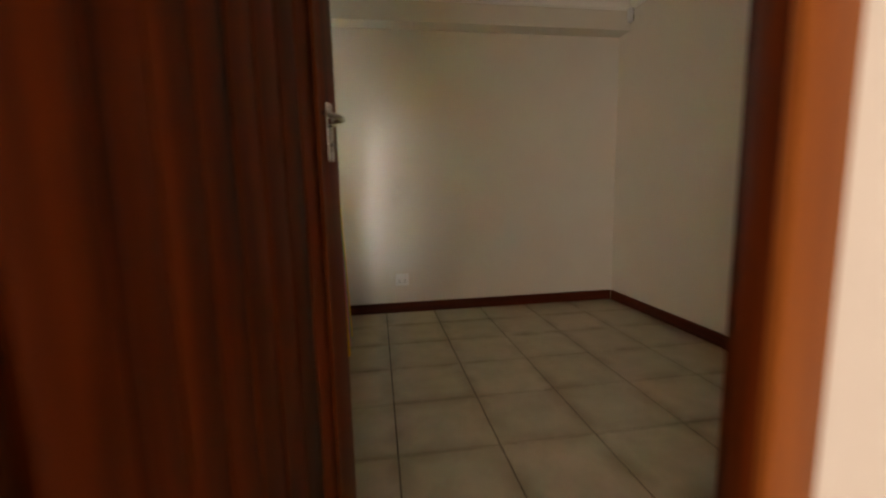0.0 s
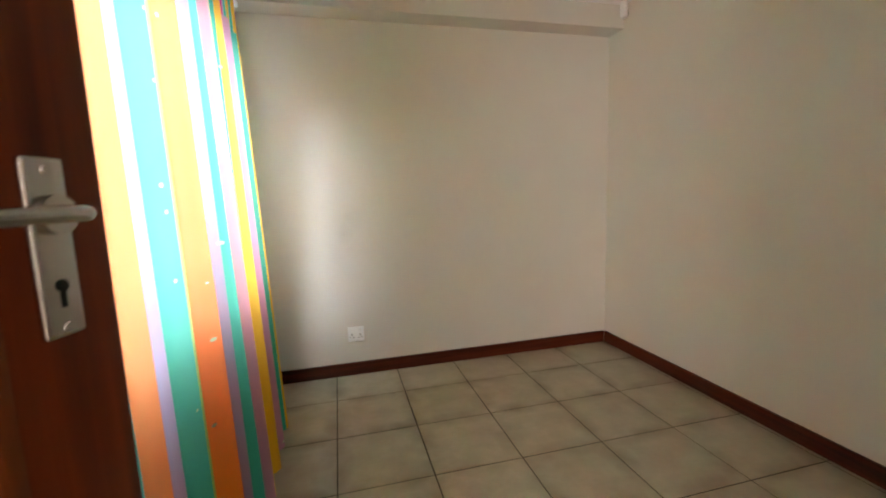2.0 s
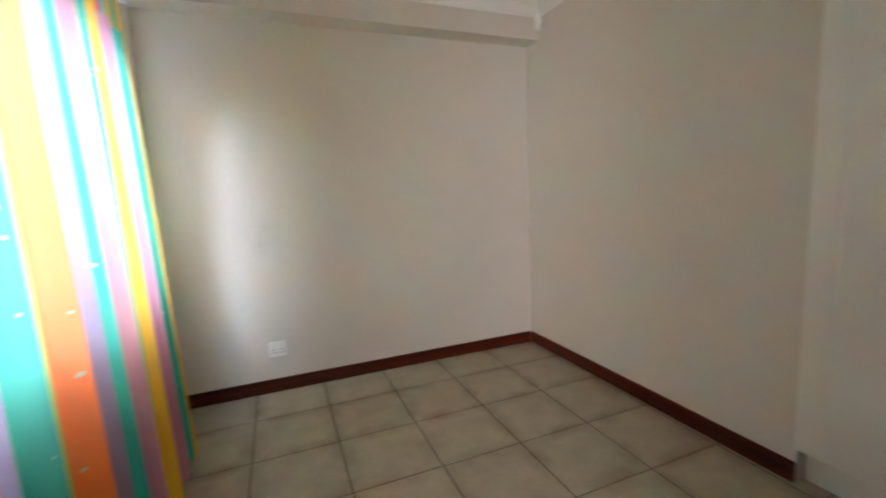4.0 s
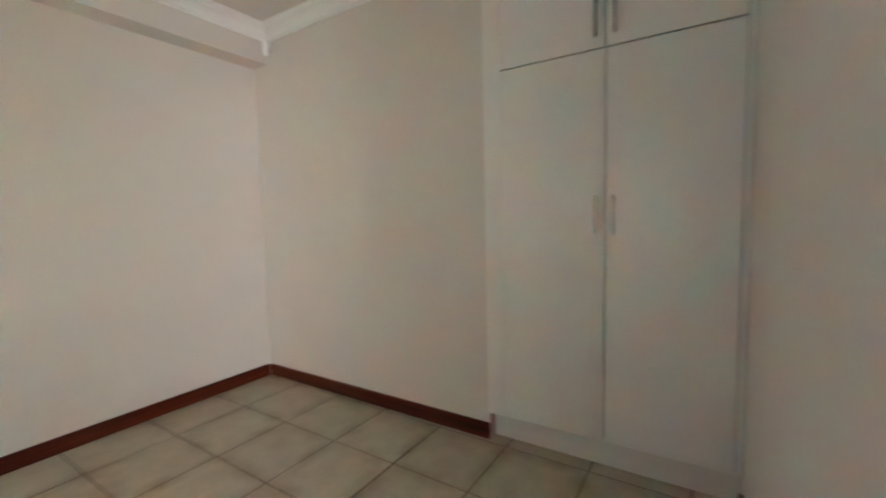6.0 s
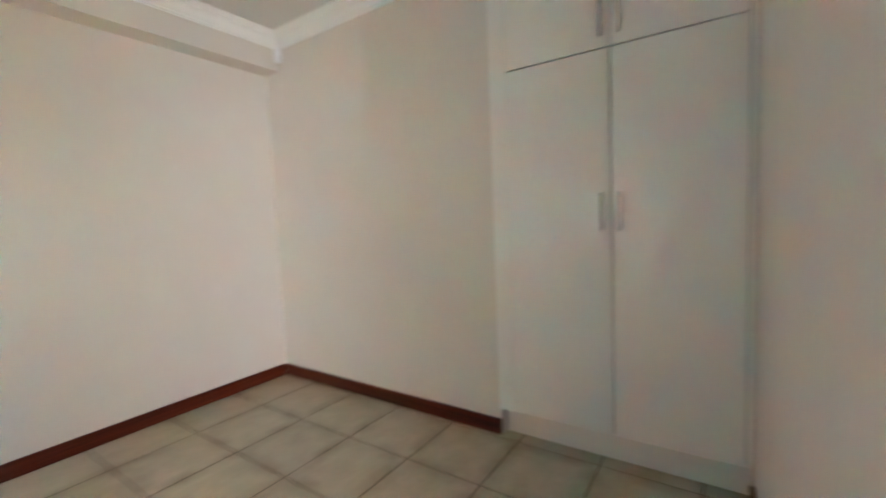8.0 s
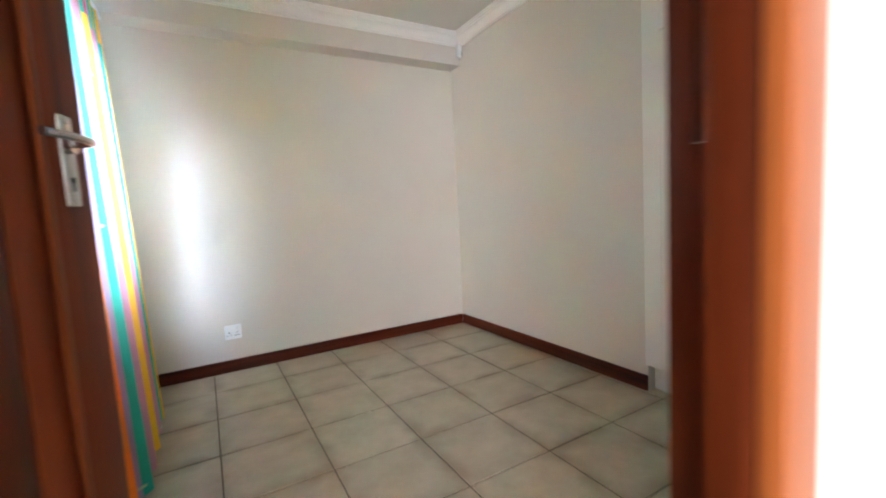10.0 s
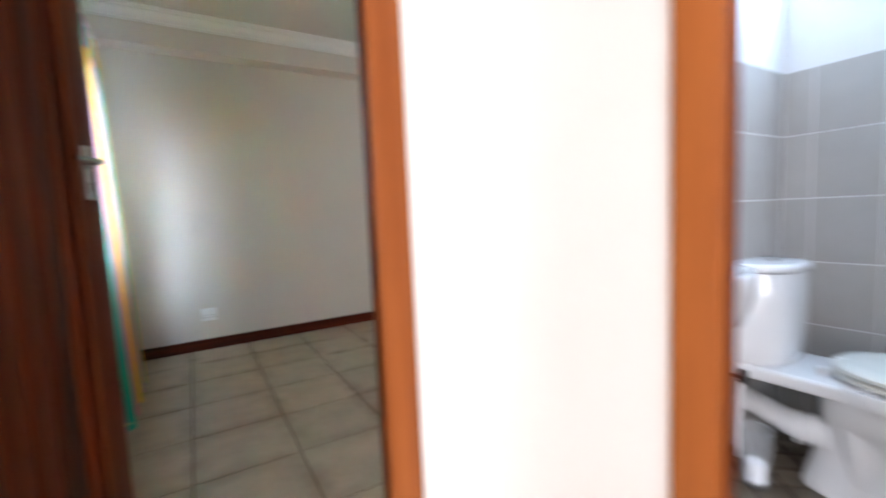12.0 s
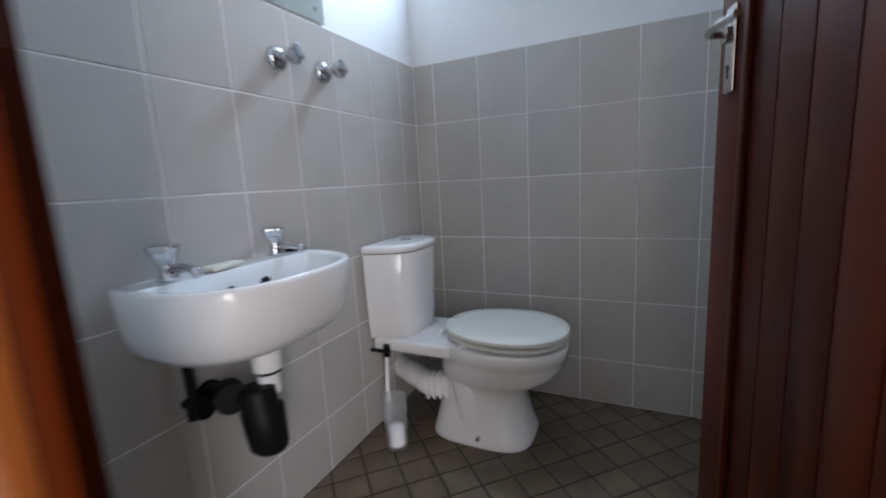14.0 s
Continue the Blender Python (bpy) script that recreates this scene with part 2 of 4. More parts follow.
def curtain_material():
    """Printed stripes along the cloth's width, small pale spots, light let through."""
    m, nodes, links, bsdf = shader("striped_curtain_cloth")
    uv = nodes.new("ShaderNodeUVMap")
    uv.uv_map = "cloth"
    split = nodes.new("ShaderNodeSeparateXYZ")
    links.new(uv.outputs[0], split.inputs[0])
    part_of = nodes.new("ShaderNodeMath")
    part_of.operation = "FRACT"
    links.new(split.outputs[0], part_of.inputs[0])
    ramp = nodes.new("ShaderNodeValToRGB")
    ramp.color_ramp.interpolation = "CONSTANT"
    teal, lime, orange = (0.01, 0.50, 0.37), (0.36, 0.62, 0.10), (0.95, 0.24, 0.01)
    yellow, pink, lilac = (0.92, 0.55, 0.01), (0.72, 0.03, 0.24), (0.45, 0.34, 0.52)
    rose = (0.62, 0.30, 0.42)
    stops = [(0.0, yellow), (0.03, teal), (0.10, rose), (0.163, yellow), (0.238, teal), (0.285, yellow), (0.325, rose), (0.36, pink), (0.39, teal), (0.437, lilac), (0.45, yellow), (0.488, orange), (0.60, lime),
             (0.61, teal), (0.706, lilac), (0.725, orange), (0.773, lime), (0.79, yellow), (0.797, teal), (0.831, lilac), (0.845, pink), (0.87, orange), (0.90, teal), (0.96, yellow)]
    elements = ramp.color_ramp.elements
    elements[0].position, elements[0].color = 0.0, (*stops[0][1], 1)
    elements[1].position, elements[1].color = stops[1][0], (*stops[1][1], 1)
    for place, colour in stops[2:]:
        elements.new(place).color = (*colour, 1)
    links.new(part_of.outputs[0], ramp.inputs[0])
    spots = add(nodes, "ShaderNodeTexVoronoi", Scale=1.0, Randomness=0.8)
    size = nodes.new("ShaderNodeMapping")
    size.inputs["Scale"].default_value = (26, 15, 1)
    links.new(uv.outputs[0], size.inputs[0])
    links.new(size.outputs[0], spots.inputs["Vector"])
    is_spot = nodes.new("ShaderNodeMath")
    is_spot.operation = "LESS_THAN"
    is_spot.inputs[1].default_value = 0.09
    links.new(spots.outputs["Distance"], is_spot.inputs[0])
    mix = nodes.new("ShaderNodeMix")
    mix.data_type = "RGBA"
    mix.inputs["B"].default_value = (0.55, 0.75, 0.45, 1)
    links.new(is_spot.outputs[0], mix.inputs["Factor"])
    links.new(ramp.outputs[0], mix.inputs["A"])
    links.new(mix.outputs["Result"], bsdf.inputs["Base Color"])
    bsdf.inputs["Roughness"].default_value = 0.85
    weave = add(nodes, "ShaderNodeTexNoise", Scale=900.0)
    bump = add(nodes, "ShaderNodeBump", Strength=0.1, Distance=0.001)
    links.new(weave.outputs[0], bump.inputs["Height"])
    links.new(bump.outputs[0], bsdf.inputs["Normal"])
    thin = nodes.new("ShaderNodeBsdfTranslucent")
    pale = nodes.new("ShaderNodeMix")
    pale.data_type = "RGBA"
    pale.inputs["Factor"].default_value, pale.inputs["B"].default_value = 0.16, (0.72, 0.77, 0.85, 1)
    links.new(mix.outputs["Result"], pale.inputs["A"])
    links.new(pale.outputs["Result"], thin.inputs["Color"])
    both = nodes.new("ShaderNodeMixShader")
    both.inputs[0].default_value = 0.155
    links.new(bsdf.outputs[0], both.inputs[1])
    links.new(thin.outputs[0], both.inputs[2])
    links.new(both.outputs[0], nodes["Material Output"].inputs["Surface"])
    return m


CLOTH = curtain_material()
for m in (WOOD, SHADED_WOOD, BEAD_WOOD, FRAME_WOOD, SKIRTING_X, SKIRTING_Y):
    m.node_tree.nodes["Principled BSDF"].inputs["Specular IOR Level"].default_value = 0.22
BLACK.node_tree.nodes["Principled BSDF"].inputs["Specular IOR Level"].default_value = 0.2

# ---- shaping helpers ----


def box(bm, x0, x1, y0, y1, z0, z1, bevel=0.0, segments=2):
    made = bmesh.ops.create_cube(bm, size=1.0)["verts"]
    for v in made:
        v.co = Vector(((x0 + x1) / 2 + v.co.x * (x1 - x0), (y0 + y1) / 2 + v.co.y * (y1 - y0), (z0 + z1) / 2 + v.co.z * (z1 - z0)))
    if bevel:
        edges = list({e for v in made for e in v.link_edges})
        bmesh.ops.bevel(bm, geom=edges, offset=bevel, segments=segments, affect="EDGES", profile=0.6)


def rod(bm, a, b, radius, radius2=None, sides=20):
    a, b = Vector(a), Vector(b)
    made = bmesh.ops.create_cone(bm, cap_ends=True, segments=sides, radius1=radius, radius2=radius if radius2 is None else radius2, depth=(b - a).length)["verts"]
    turn = (b - a).to_track_quat("Z", "Y").to_matrix().to_4x4()
    bmesh.ops.transform(bm, matrix=Matrix.Translation((a + b) / 2) @ turn, verts=made)


def loft(bm, rings, close_bottom=True, close_top=True):
    """Skin a list of equal rings of points."""
    rows = [[bm.verts.new(p) for p in ring] for ring in rings]
    n = len(rows[0])
    for low, high in zip(rows, rows[1:]):
        for i in range(n):
            bm.faces.new((low[i], low[(i + 1) % n], high[(i + 1) % n], high[i]))
    if close_bottom:
        bm.faces.new(list(reversed(rows[0])))
    if close_top:
        bm.faces.new(rows[-1])


def oval(cx, cy, rx, ry, z, n=40, power=2.0, back=None):
    """A ring of a rounded oval; back: a flat edge at that y (the ring stays below it)."""
    ring = []
    for i in range(n):
        a = 2 * math.pi * i / n
        c, s = math.cos(a), math.sin(a)
        x = cx + rx * math.copysign(abs(c) ** (2 / power), c)
        y = cy + ry * math.copysign(abs(s) ** (2 / power), s)
        ring.append((x, min(y, back) if back is not None else y, z))
    return ring


def tube(bm, points, radius, sides=14):
    """A round pipe along points."""
    points = [Vector(p) for p in points]
    rings = []
    for i, p in enumerate(points):
        way = (points[min(i + 1, len(points) - 1)] - points[max(i - 1, 0)]).normalized()
        side = way.orthogonal().normalized() if i == 0 else (rings_side - way * rings_side.dot(way)).normalized()
        rings_side = side
        other = way.cross(side)
        rings.append([p + radius * (math.cos(2 * math.pi * k / sides) * side + math.sin(2 * math.pi * k / sides) * other) for k in range(sides)])
    loft(bm, rings)


def bend(points, steps=6):
    """Round the corners of a polyline."""
    points = [Vector(p) for p in points]
    out = [points[0]]
    for a, b, c in zip(points, points[1:], points[2:]):
        r = min((b - a).length, (c - b).length) * 0.4
        p, q = b + (a - b).normalized() * r, b + (c - b).normalized() * r
        for i in range(steps + 1):
            t = i / steps
            out.append(p * (1 - t) ** 2 + b * 2 * t * (1 - t) + q * t * t)
    out.append(points[-1])
    return out


def mesh_of(name, bm, material, smooth=None):
    bmesh.ops.recalc_face_normals(bm, faces=bm.faces)
    if smooth is not None:
        for f in bm.faces:
            f.smooth = True
        for e in bm.edges:
            e.smooth = len(e.link_faces) < 2 or e.calc_face_angle(0) < radians(smooth)
    data = bpy.data.meshes.new(name)
    bm.to_mesh(data)
    bm.free()
    data.materials.append(material)
    return data


def part(name, bm, material, parent, label="", smooth=None):
    ob = new(name, mesh_of(name, bm, material, smooth))
    ob.parent = parent
    if label:
        tagged(ob, label)
    return ob


def thing(name, label, category, at=(0, 0, 0), group="", turn=0):
    ob = new(name)
    ob.matrix_basis = pose(*at, 0, 0, turn)
    return tagged(ob, label, category, group)


def structure(name, bm, material, label, category, smooth=None):
    ob = new(name, mesh_of(name, bm, material, smooth))
    return tagged(ob, label, category, "", "structure")


def solid(name, boxes, material, label, category):
    bm = bmesh.new()
    for b in boxes:
        box(bm, *b)
    return structure(name, bm, material, label, category)


# ---- large structure ----
WX = 0.008           # front of the wardrobe's doors
BW = 0.062          # width of a door frame's face
OX0, OX1 = -2.360, -1.652     # bedroom doorway, clear
OY0, OY1 = -3.470, -2.757     # toilet room doorway, clear

solid("wall_far", [(XL - 0.22, XR + 0.8, YF, YF + 0.22, 0, ZC)], WALL, "beige painted plaster wall behind the socket", "wall")
BEAM = 0.16          # depth of the beam on the far wall
solid("wall_beam", [(XL, XR, YF - BEAM, YF, 2.245, ZC)], WALL, "beige plaster beam along the top of the wall", "beam")
solid("wall_right", [(XR, XR + 0.11, -1.10, YF, 0, ZC)], WALL, "beige painted plaster wall beside the wardrobe", "wall")
solid("wall_window", [(XL - 0.22, XL, -2.6, WIN["y0"], 0, ZC), (XL - 0.22, XL, WIN["y1"], YF, 0, ZC),
                      (XL - 0.22, XL, WIN["y0"], WIN["y1"], 0, WIN["z0"]), (XL - 0.22, XL, WIN["y0"], WIN["y1"], WIN["z1"], ZC)],
      WALL, "beige painted plaster wall with the curtained window", "wall")
bm = bmesh.new()
loft(bm, [[(OX1 + BW, -2.2615, z), (-1.42, -2.2615, z), (-1.42, -2.2, z), (XR + 0.7, -2.2, z), (XR + 0.7, YD, z), (XR, YD, z), (-1.42, -2.190, z), (OX1 + BW, -2.213, z)] for z in (0, ZC)])
box(bm, OX0 - BW, OX1 + BW, YC + 0.005, -2.213, DOOR_H + BW, ZC)
structure("wall_door", bm, WALL, "beige painted plaster wall with the bedroom doorway", "wall")
solid("wall_lobby_front", [(OX1 + BW, XH, YC, YC + 0.053, 0, ZC), (LOBBY_XL, OX0 - BW, YC, YC + 0.10, 0, ZC)], LOBBY_WALL,
      "off-white painted lobby wall beside the bedroom door", "wall")
solid("wall_lobby_side", [(XH, XHI, OY1 + BW, YC + 0.053, 0, ZC), (XH, XHI, LOBBY_YB, OY0 - BW, 0, ZC), (XH, XHI, OY0 - BW, OY1 + BW, DOOR_H + BW, ZC)],
      LOBBY_WALL, "off-white painted lobby wall with the toilet door", "wall")
solid("wall_lobby_left", [(LOBBY_XL - 0.2, LOBBY_XL, LOBBY_YB, YC + 0.10, 0, ZC)],
      LOBBY_WALL, "off-white painted lobby wall", "wall")
solid("wall_lobby_back", [(-2.85, XHI, LOBBY_YB - 0.2, LOBBY_YB, 0, ZC), (LOBBY_XL - 0.2, -4.35, LOBBY_YB - 0.2, LOBBY_YB, 0, ZC), (-4.35, -2.85, LOBBY_YB - 0.2, LOBBY_YB, 2.2, ZC)],
      LOBBY_WALL, "off-white lobby wall with an added glazed opening", "wall")
solid("wall_toilet_basin_side", [(-1.41, XB + 0.11, YB + 0.0065, YB + 0.012, 0, ZC), (XH, XHI, YC + 0.053, YB + 0.0065, 0, ZC)], WHITE_WALL, "white plaster above grey wall tiles by the basin", "wall")
solid("wall_toilet_back", [(XB + 0.006, XB + 0.11, YT, YB + 0.006, 0, 2.02), (XB + 0.006, XB + 0.11, YT, YB + 0.006, 2.42, ZC), (XB + 0.006, XB + 0.11, YT, -2.86, 2.02, 2.42),
                           (XB + 0.006, XB + 0.11, -2.36, YB + 0.006, 2.02, 2.42)], WHITE_WALL, "white plaster above grey wall tiles, with a high window", "wall")
solid("wall_toilet_rear", [(XHI, XB + 0.006, YT - 0.11, YT, 0, ZC)], WHITE_WALL, "white plaster wall behind the toilet door", "wall")
solid("wardrobe_niche_wall", [(XR + 0.62, XR + 0.7, YD, -1.10, 0, ZC), (XR + 0.11, XR + 0.7, -1.10, -1.0, 0, ZC)], WALL, "plaster wall closing the wardrobe niche", "wall")
solid("ceiling_bedroom", [(XL - 0.2, XR + 0.7, YC + 0.08, YF + 0.2, ZC, ZC + 0.1)], CEILING, "off-white painted flat ceiling", "ceiling")
solid("ceiling_lobby", [(LOBBY_XL - 0.2, XHI, LOBBY_YB - 0.2, YC + 0.08, ZC, ZC + 0.1)], CEILING, "off-white painted lobby ceiling", "ceiling")
solid("ceiling_toilet", [(XHI, XB + 0.1, YT - 0.1, YB + 0.03, ZC, ZC + 0.1)], WHITE_WALL, "white painted ceiling of the toilet room", "ceiling")
solid("ground", [(-400, 400, -400, 400, -0.5, -0.15)], GROUND, "dry ground outside the house", "ground")

# ---- openings and trim ----


def door_frame(name, label, along_x, c0, c1, face, depth, rebate=0.042):
    """A hardwood frame round a doorway. c0, c1: clear opening; face: lobby face; depth: towards the room (signed)."""
    ob = tagged(new(name), label, "door frame", "", "structure")
    d0, d1 = sorted((face, face + depth))
    way = 1 if depth > 0 else -1
    stop0, stop1 = sorted((face + way * 0.0185, face + depth * 0.5))

    def piece(n, a0, a1, z0, z1, p0, p1, material, bevel=0.005):
        bm = bmesh.new()
        box(bm, *((a0, a1, p0, p1) if along_x else (p0, p1, a0, a1)), z0, z1, bevel)
        return part(n, bm, material, ob, smooth=40)
    # jambs and stops in darker wood: the reveal's shade is put into their colour
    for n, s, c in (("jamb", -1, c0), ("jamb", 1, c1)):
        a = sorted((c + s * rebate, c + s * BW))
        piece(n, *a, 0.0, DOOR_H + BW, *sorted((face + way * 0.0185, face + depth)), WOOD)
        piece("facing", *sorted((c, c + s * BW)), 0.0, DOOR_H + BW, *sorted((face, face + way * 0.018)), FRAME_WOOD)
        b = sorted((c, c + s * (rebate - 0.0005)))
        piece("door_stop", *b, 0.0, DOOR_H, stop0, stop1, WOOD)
    piece("head", c0 - rebate, c1 + rebate, DOOR_H + 0.001, DOOR_H + BW, d0 + 0.002, d1 - 0.002, FRAME_WOOD)
    return ob


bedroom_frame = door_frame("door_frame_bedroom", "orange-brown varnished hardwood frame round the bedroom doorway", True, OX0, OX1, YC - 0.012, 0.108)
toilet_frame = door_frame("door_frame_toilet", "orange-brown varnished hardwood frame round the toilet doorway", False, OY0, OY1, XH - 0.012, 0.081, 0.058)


def strike_plate(parent, x0, x1, y0, y1, z0, z1):
    bm = bmesh.new()
    box(bm, x0, x1, y0, y1, z0, z1, 0.001, 1)
    part("strike_plate", bm, STEEL, parent, "worn steel strike plate")


strike_plate(bedroom_frame, OX1 + 0.0395, OX1 + 0.0425, YC + 0.048, YC + 0.072, 1.07, 1.21)
strike_plate(toilet_frame, XH + 0.034, XH + 0.058, OY1 + 0.0555, OY1 + 0.0585, 1.12, 1.26)


def skirting(name, label, x0, x1, y0, y1, material):
    bm = bmesh.new()
    box(bm, x0, x1, y0, y1, 0.0, 0.085, 0.004)
    return structure(name, bm, material, label, "skirting board", 40)


skirting("skirting_far", "dark red-brown varnished wooden skirting board", XL, XR - 0.016, YF - 0.016, YF, SKIRTING_X)
skirting("skirting_right", "dark red-brown varnished wooden skirting board beside the wardrobe", XR - 0.016, XR, -1.10, YF - 0.016, SKIRTING_Y)
bm = bmesh.new()
loft(bm, [[(OX1 + BW, -2.2125, z), (-1.42, -2.1895, z), (WX, YD + 0.0005, z), (WX, YD + 0.015, z), (-1.42, -2.175, z), (OX1 + BW, -2.198, z)] for z in (0.0, 0.085)])
structure("skirting_door", bm, SKIRTING_X, "dark red-brown varnished wooden skirting board by the doorway", "skirting board")
skirting("skirting_window", "dark red-brown varnished wooden skirting board below the window", XL, XL + 0.016, -2.15, YF - 0.016, SKIRTING_Y)


def cornice(name, label, a, b, inward, at):
    """A moulded cornice between a and b along one wall; inward: the wall's normal."""
    profile = [(0, 0), (0.010, 0), (0.010, 0.010), (0.018, 0.014), (0.022, 0.028), (0.032, 0.044), (0.048, 0.056), (0.062, 0.061), (0.065, 0.070),
               (0.074, 0.072), (0.077, 0.080), (0.088, 0.082), (0.088, 0.09), (0, 0.09)]
    bm = bmesh.new()
    rings = []
    for end, way in ((a, 1), (b, -1)):
        ring = []
        for out, up in profile:
            if inward == "-y":
                ring.append((end - way * 0 - (out if way < 0 and b == XR else 0), at - out, ZC - 0.09 + up))
            else:
                ring.append((at - out, end - (out if way < 0 else 0), ZC - 0.09 + up))
        rings.append(ring)
    loft(bm, rings)
    return structure(name, bm, CORNICE, label, "cornice", 30)


cornice("cornice_far", "white moulded plaster cornice above the beam", XL, XR, "-y", YF - BEAM)
cornice("cornice_right", "white moulded plaster cornice along the wall and wardrobe", YD, YF - BEAM, "-x", XR)

# ---- doors ----


def lever_handle(parent, x, y, z, side, out_x):
    """Back plate, lever and keyhole on a leaf's face at y; side: +1 or -1, the way out of the face; out_x: the way the lever points."""
    bm = bmesh.new()
    box(bm, x - 0.0165, x + 0.0165, *sorted((y, y + side * 0.008)), z - 0.096, z + 0.044, 0.004, 3)
    plate = part("handle_plate", bm, STEEL, parent, "satin steel back plate with keyhole", smooth=40)
    bm = bmesh.new()
    tube(bm, bend([(x, y + side * 0.006, z), (x, y + side * 0.042, z), (x + out_x * 0.035, y + side * 0.047, z + 0.001), (x + out_x * 0.115, y + side * 0.042, z - 0.002)]), 0.0062)
    part("lever", bm, STEEL, parent, "satin steel lever", smooth=60)
    bm = bmesh.new()
    rod(bm, (x, y + side * 0.006, z), (x, y + side * 0.016, z), 0.015)
    part("lever_collar", bm, STEEL, parent, smooth=40)
    bm = bmesh.new()
    rod(bm, (x, y + side * 0.0082, z - 0.055), (x, y + side * 0.0089, z - 0.055), 0.005)
    box(bm, x - 0.002, x + 0.002, *sorted((y + side * 0.0082, y + side * 0.0089)), z - 0.072, z - 0.055)
    part("keyhole", bm, BLACK, plate)
    for dz in (0.034, -0.088):
        bm = bmesh.new()
        rod(bm, (x, y + side * 0.0075, z + dz), (x, y + side * 0.0094, z + dz), 0.004, 0.003, 10)
        part("screw", bm, STEEL, plate)


def panel_door(name, label, hinge, free, handle_z, wood, worn):
    """A framed and boarded leaf: local x runs from the hinge to the free edge, local y is its thickness; worn: lightens
    one bead and paints lit edges on the boards.
    """
    hinge, free = Vector(hinge), Vector(free)
    width = (free - hinge).length
    turn = math.degrees(math.atan2(free.y - hinge.y, free.x - hinge.x))
    ob = thing(name, label, "door", (hinge.x, hinge.y, 0), turn=turn)
    t, low, high, stile, rail = 0.02, 0.008, DOOR_H - 0.006, 0.105, 0.12
    for n, x0, x1, z0, z1 in (("stile", 0, stile, low, high), ("stile", width - stile, width, low, high),
                              ("top_rail", stile, width - stile, high - rail, high), ("bottom_rail", stile, width - stile, low, low + 0.2)):
        bm = bmesh.new()
        box(bm, x0, x1, -t, t, z0, z1, 0.007, 2)
        part(n, bm, wood, ob, smooth=40)
    boards = 7
    step = (width - 2 * stile) / boards
    for i in range(boards):
        bm = bmesh.new()
        box(bm, stile + i * step + 0.0006, stile + (i + 1) * step - 0.0006, -t + 0.008, t - 0.008, low + 0.2, high - rail, 0.0055, 2)
        part("board", bm, wood, ob, smooth=40)
    for side in (1, -1):
        # lighter strips paint in the light on the boards' bevelled joints
        for i in range(1, boards if worn else 0):
            x = stile + i * step + 0.004
            bm = bmesh.new()
            box(bm, x - 0.0010, x + 0.0010, *sorted((side * (t - 0.0085), side * (t - 0.0065))), low + 0.2, high - rail, 0.0006, 1)
            part("joint_bead", bm, BEAD_WOOD, ob, "lighter strip for the lit edge of a board")
        for x in (stile, width - stile):
            bm = bmesh.new()
            box(bm, x - 0.008, x + 0.006, *sorted((side * (t - 0.006), side * (t + 0.0035))), low + 0.2, high - rail, 0.003)
            part("bead", bm, BEAD_WOOD if worn and x > stile else wood, ob, "lighter wooden bead" if worn and x > stile else "", 40)
        lever_handle(ob, width - 0.058, side * t, handle_z, side, -1)
    for z in (0.25, 1.02, 1.8):
        bm = bmesh.new()
        rod(bm, (-0.006, t + 0.004, z - 0.045), (-0.006, t + 0.004, z + 0.045), 0.006, sides=12)
        part("hinge", bm, STEEL, ob, smooth=40)
    return ob


panel_door("bedroom_door", "dark red-brown varnished boarded door standing open into the bedroom", (-2.372, -2.255), (-2.150, -1.535), 1.160, WOOD, True)
panel_door("toilet_door", "red-brown wooden door, darkened for shade, standing open into the toilet room", (-1.315, -3.490), (-0.565, -3.325), 1.21, SHADED_WOOD, False)

# ---- window and curtain ----


def window(name, label, x0, x1, y0, y1, z0, z1, along_y, bars):
    """A steel-and-glass window in an opening; bars: how many upright bars."""
    ob = tagged(new(name), label, "window", "", "structure")
    a0, a1 = (y0, y1) if along_y else (x0, x1)
    d0, d1 = (x0, x1) if along_y else (y0, y1)

    def piece(n, p0, p1, q0, q1, e0, e1, mat, bevel=0.003):
        bm = bmesh.new()
        box(bm, *((e0, e1, p0, p1) if along_y else (p0, p1, e0, e1)), q0, q1, bevel)
        return part(n, bm, mat, ob)
    piece("window_frame", a0, a1, z0, z0 + 0.035, d0, d1, PLASTIC)
    piece("window_frame", a0, a1, z1 - 0.035, z1, d0, d1, PLASTIC)
    n = bars + 1
    w = (a1 - a0) / n
    for i in range(n + 1):
        c = min(max(a0 + i * w, a0 + 0.018), a1 - 0.018)
        piece("window_frame", c - 0.017, c + 0.017, z0 + 0.035, z1 - 0.035, d0, d1, PLASTIC)
    mid = (d0 + d1) / 2
    for i in range(n):
        pane = piece("pane", a0 + i * w + 0.02, a0 + (i + 1) * w - 0.02, z0 + 0.036, z1 - 0.036, mid - 0.002, mid + 0.002, PANE, 0)
        pane.visible_shadow = False
    return ob


window("window_bedroom", "white-framed bedroom window behind the curtain", XL - 0.19, XL - 0.15, WIN["y0"], WIN["y1"], WIN["z0"], WIN["z1"], True, 2)
window("window_toilet", "small high white-framed window", XB + 0.05, XB + 0.09, -2.86, -2.36, 2.02, 2.42, True, 0)
# unseen opening, added where the lobby lamp stands
window("added_lobby_window", "unseen glazed opening added to let daylight into the lobby", -4.35, -2.85, LOBBY_YB - 0.15, LOBBY_YB - 0.1, 0.0, 2.2, False, 1)


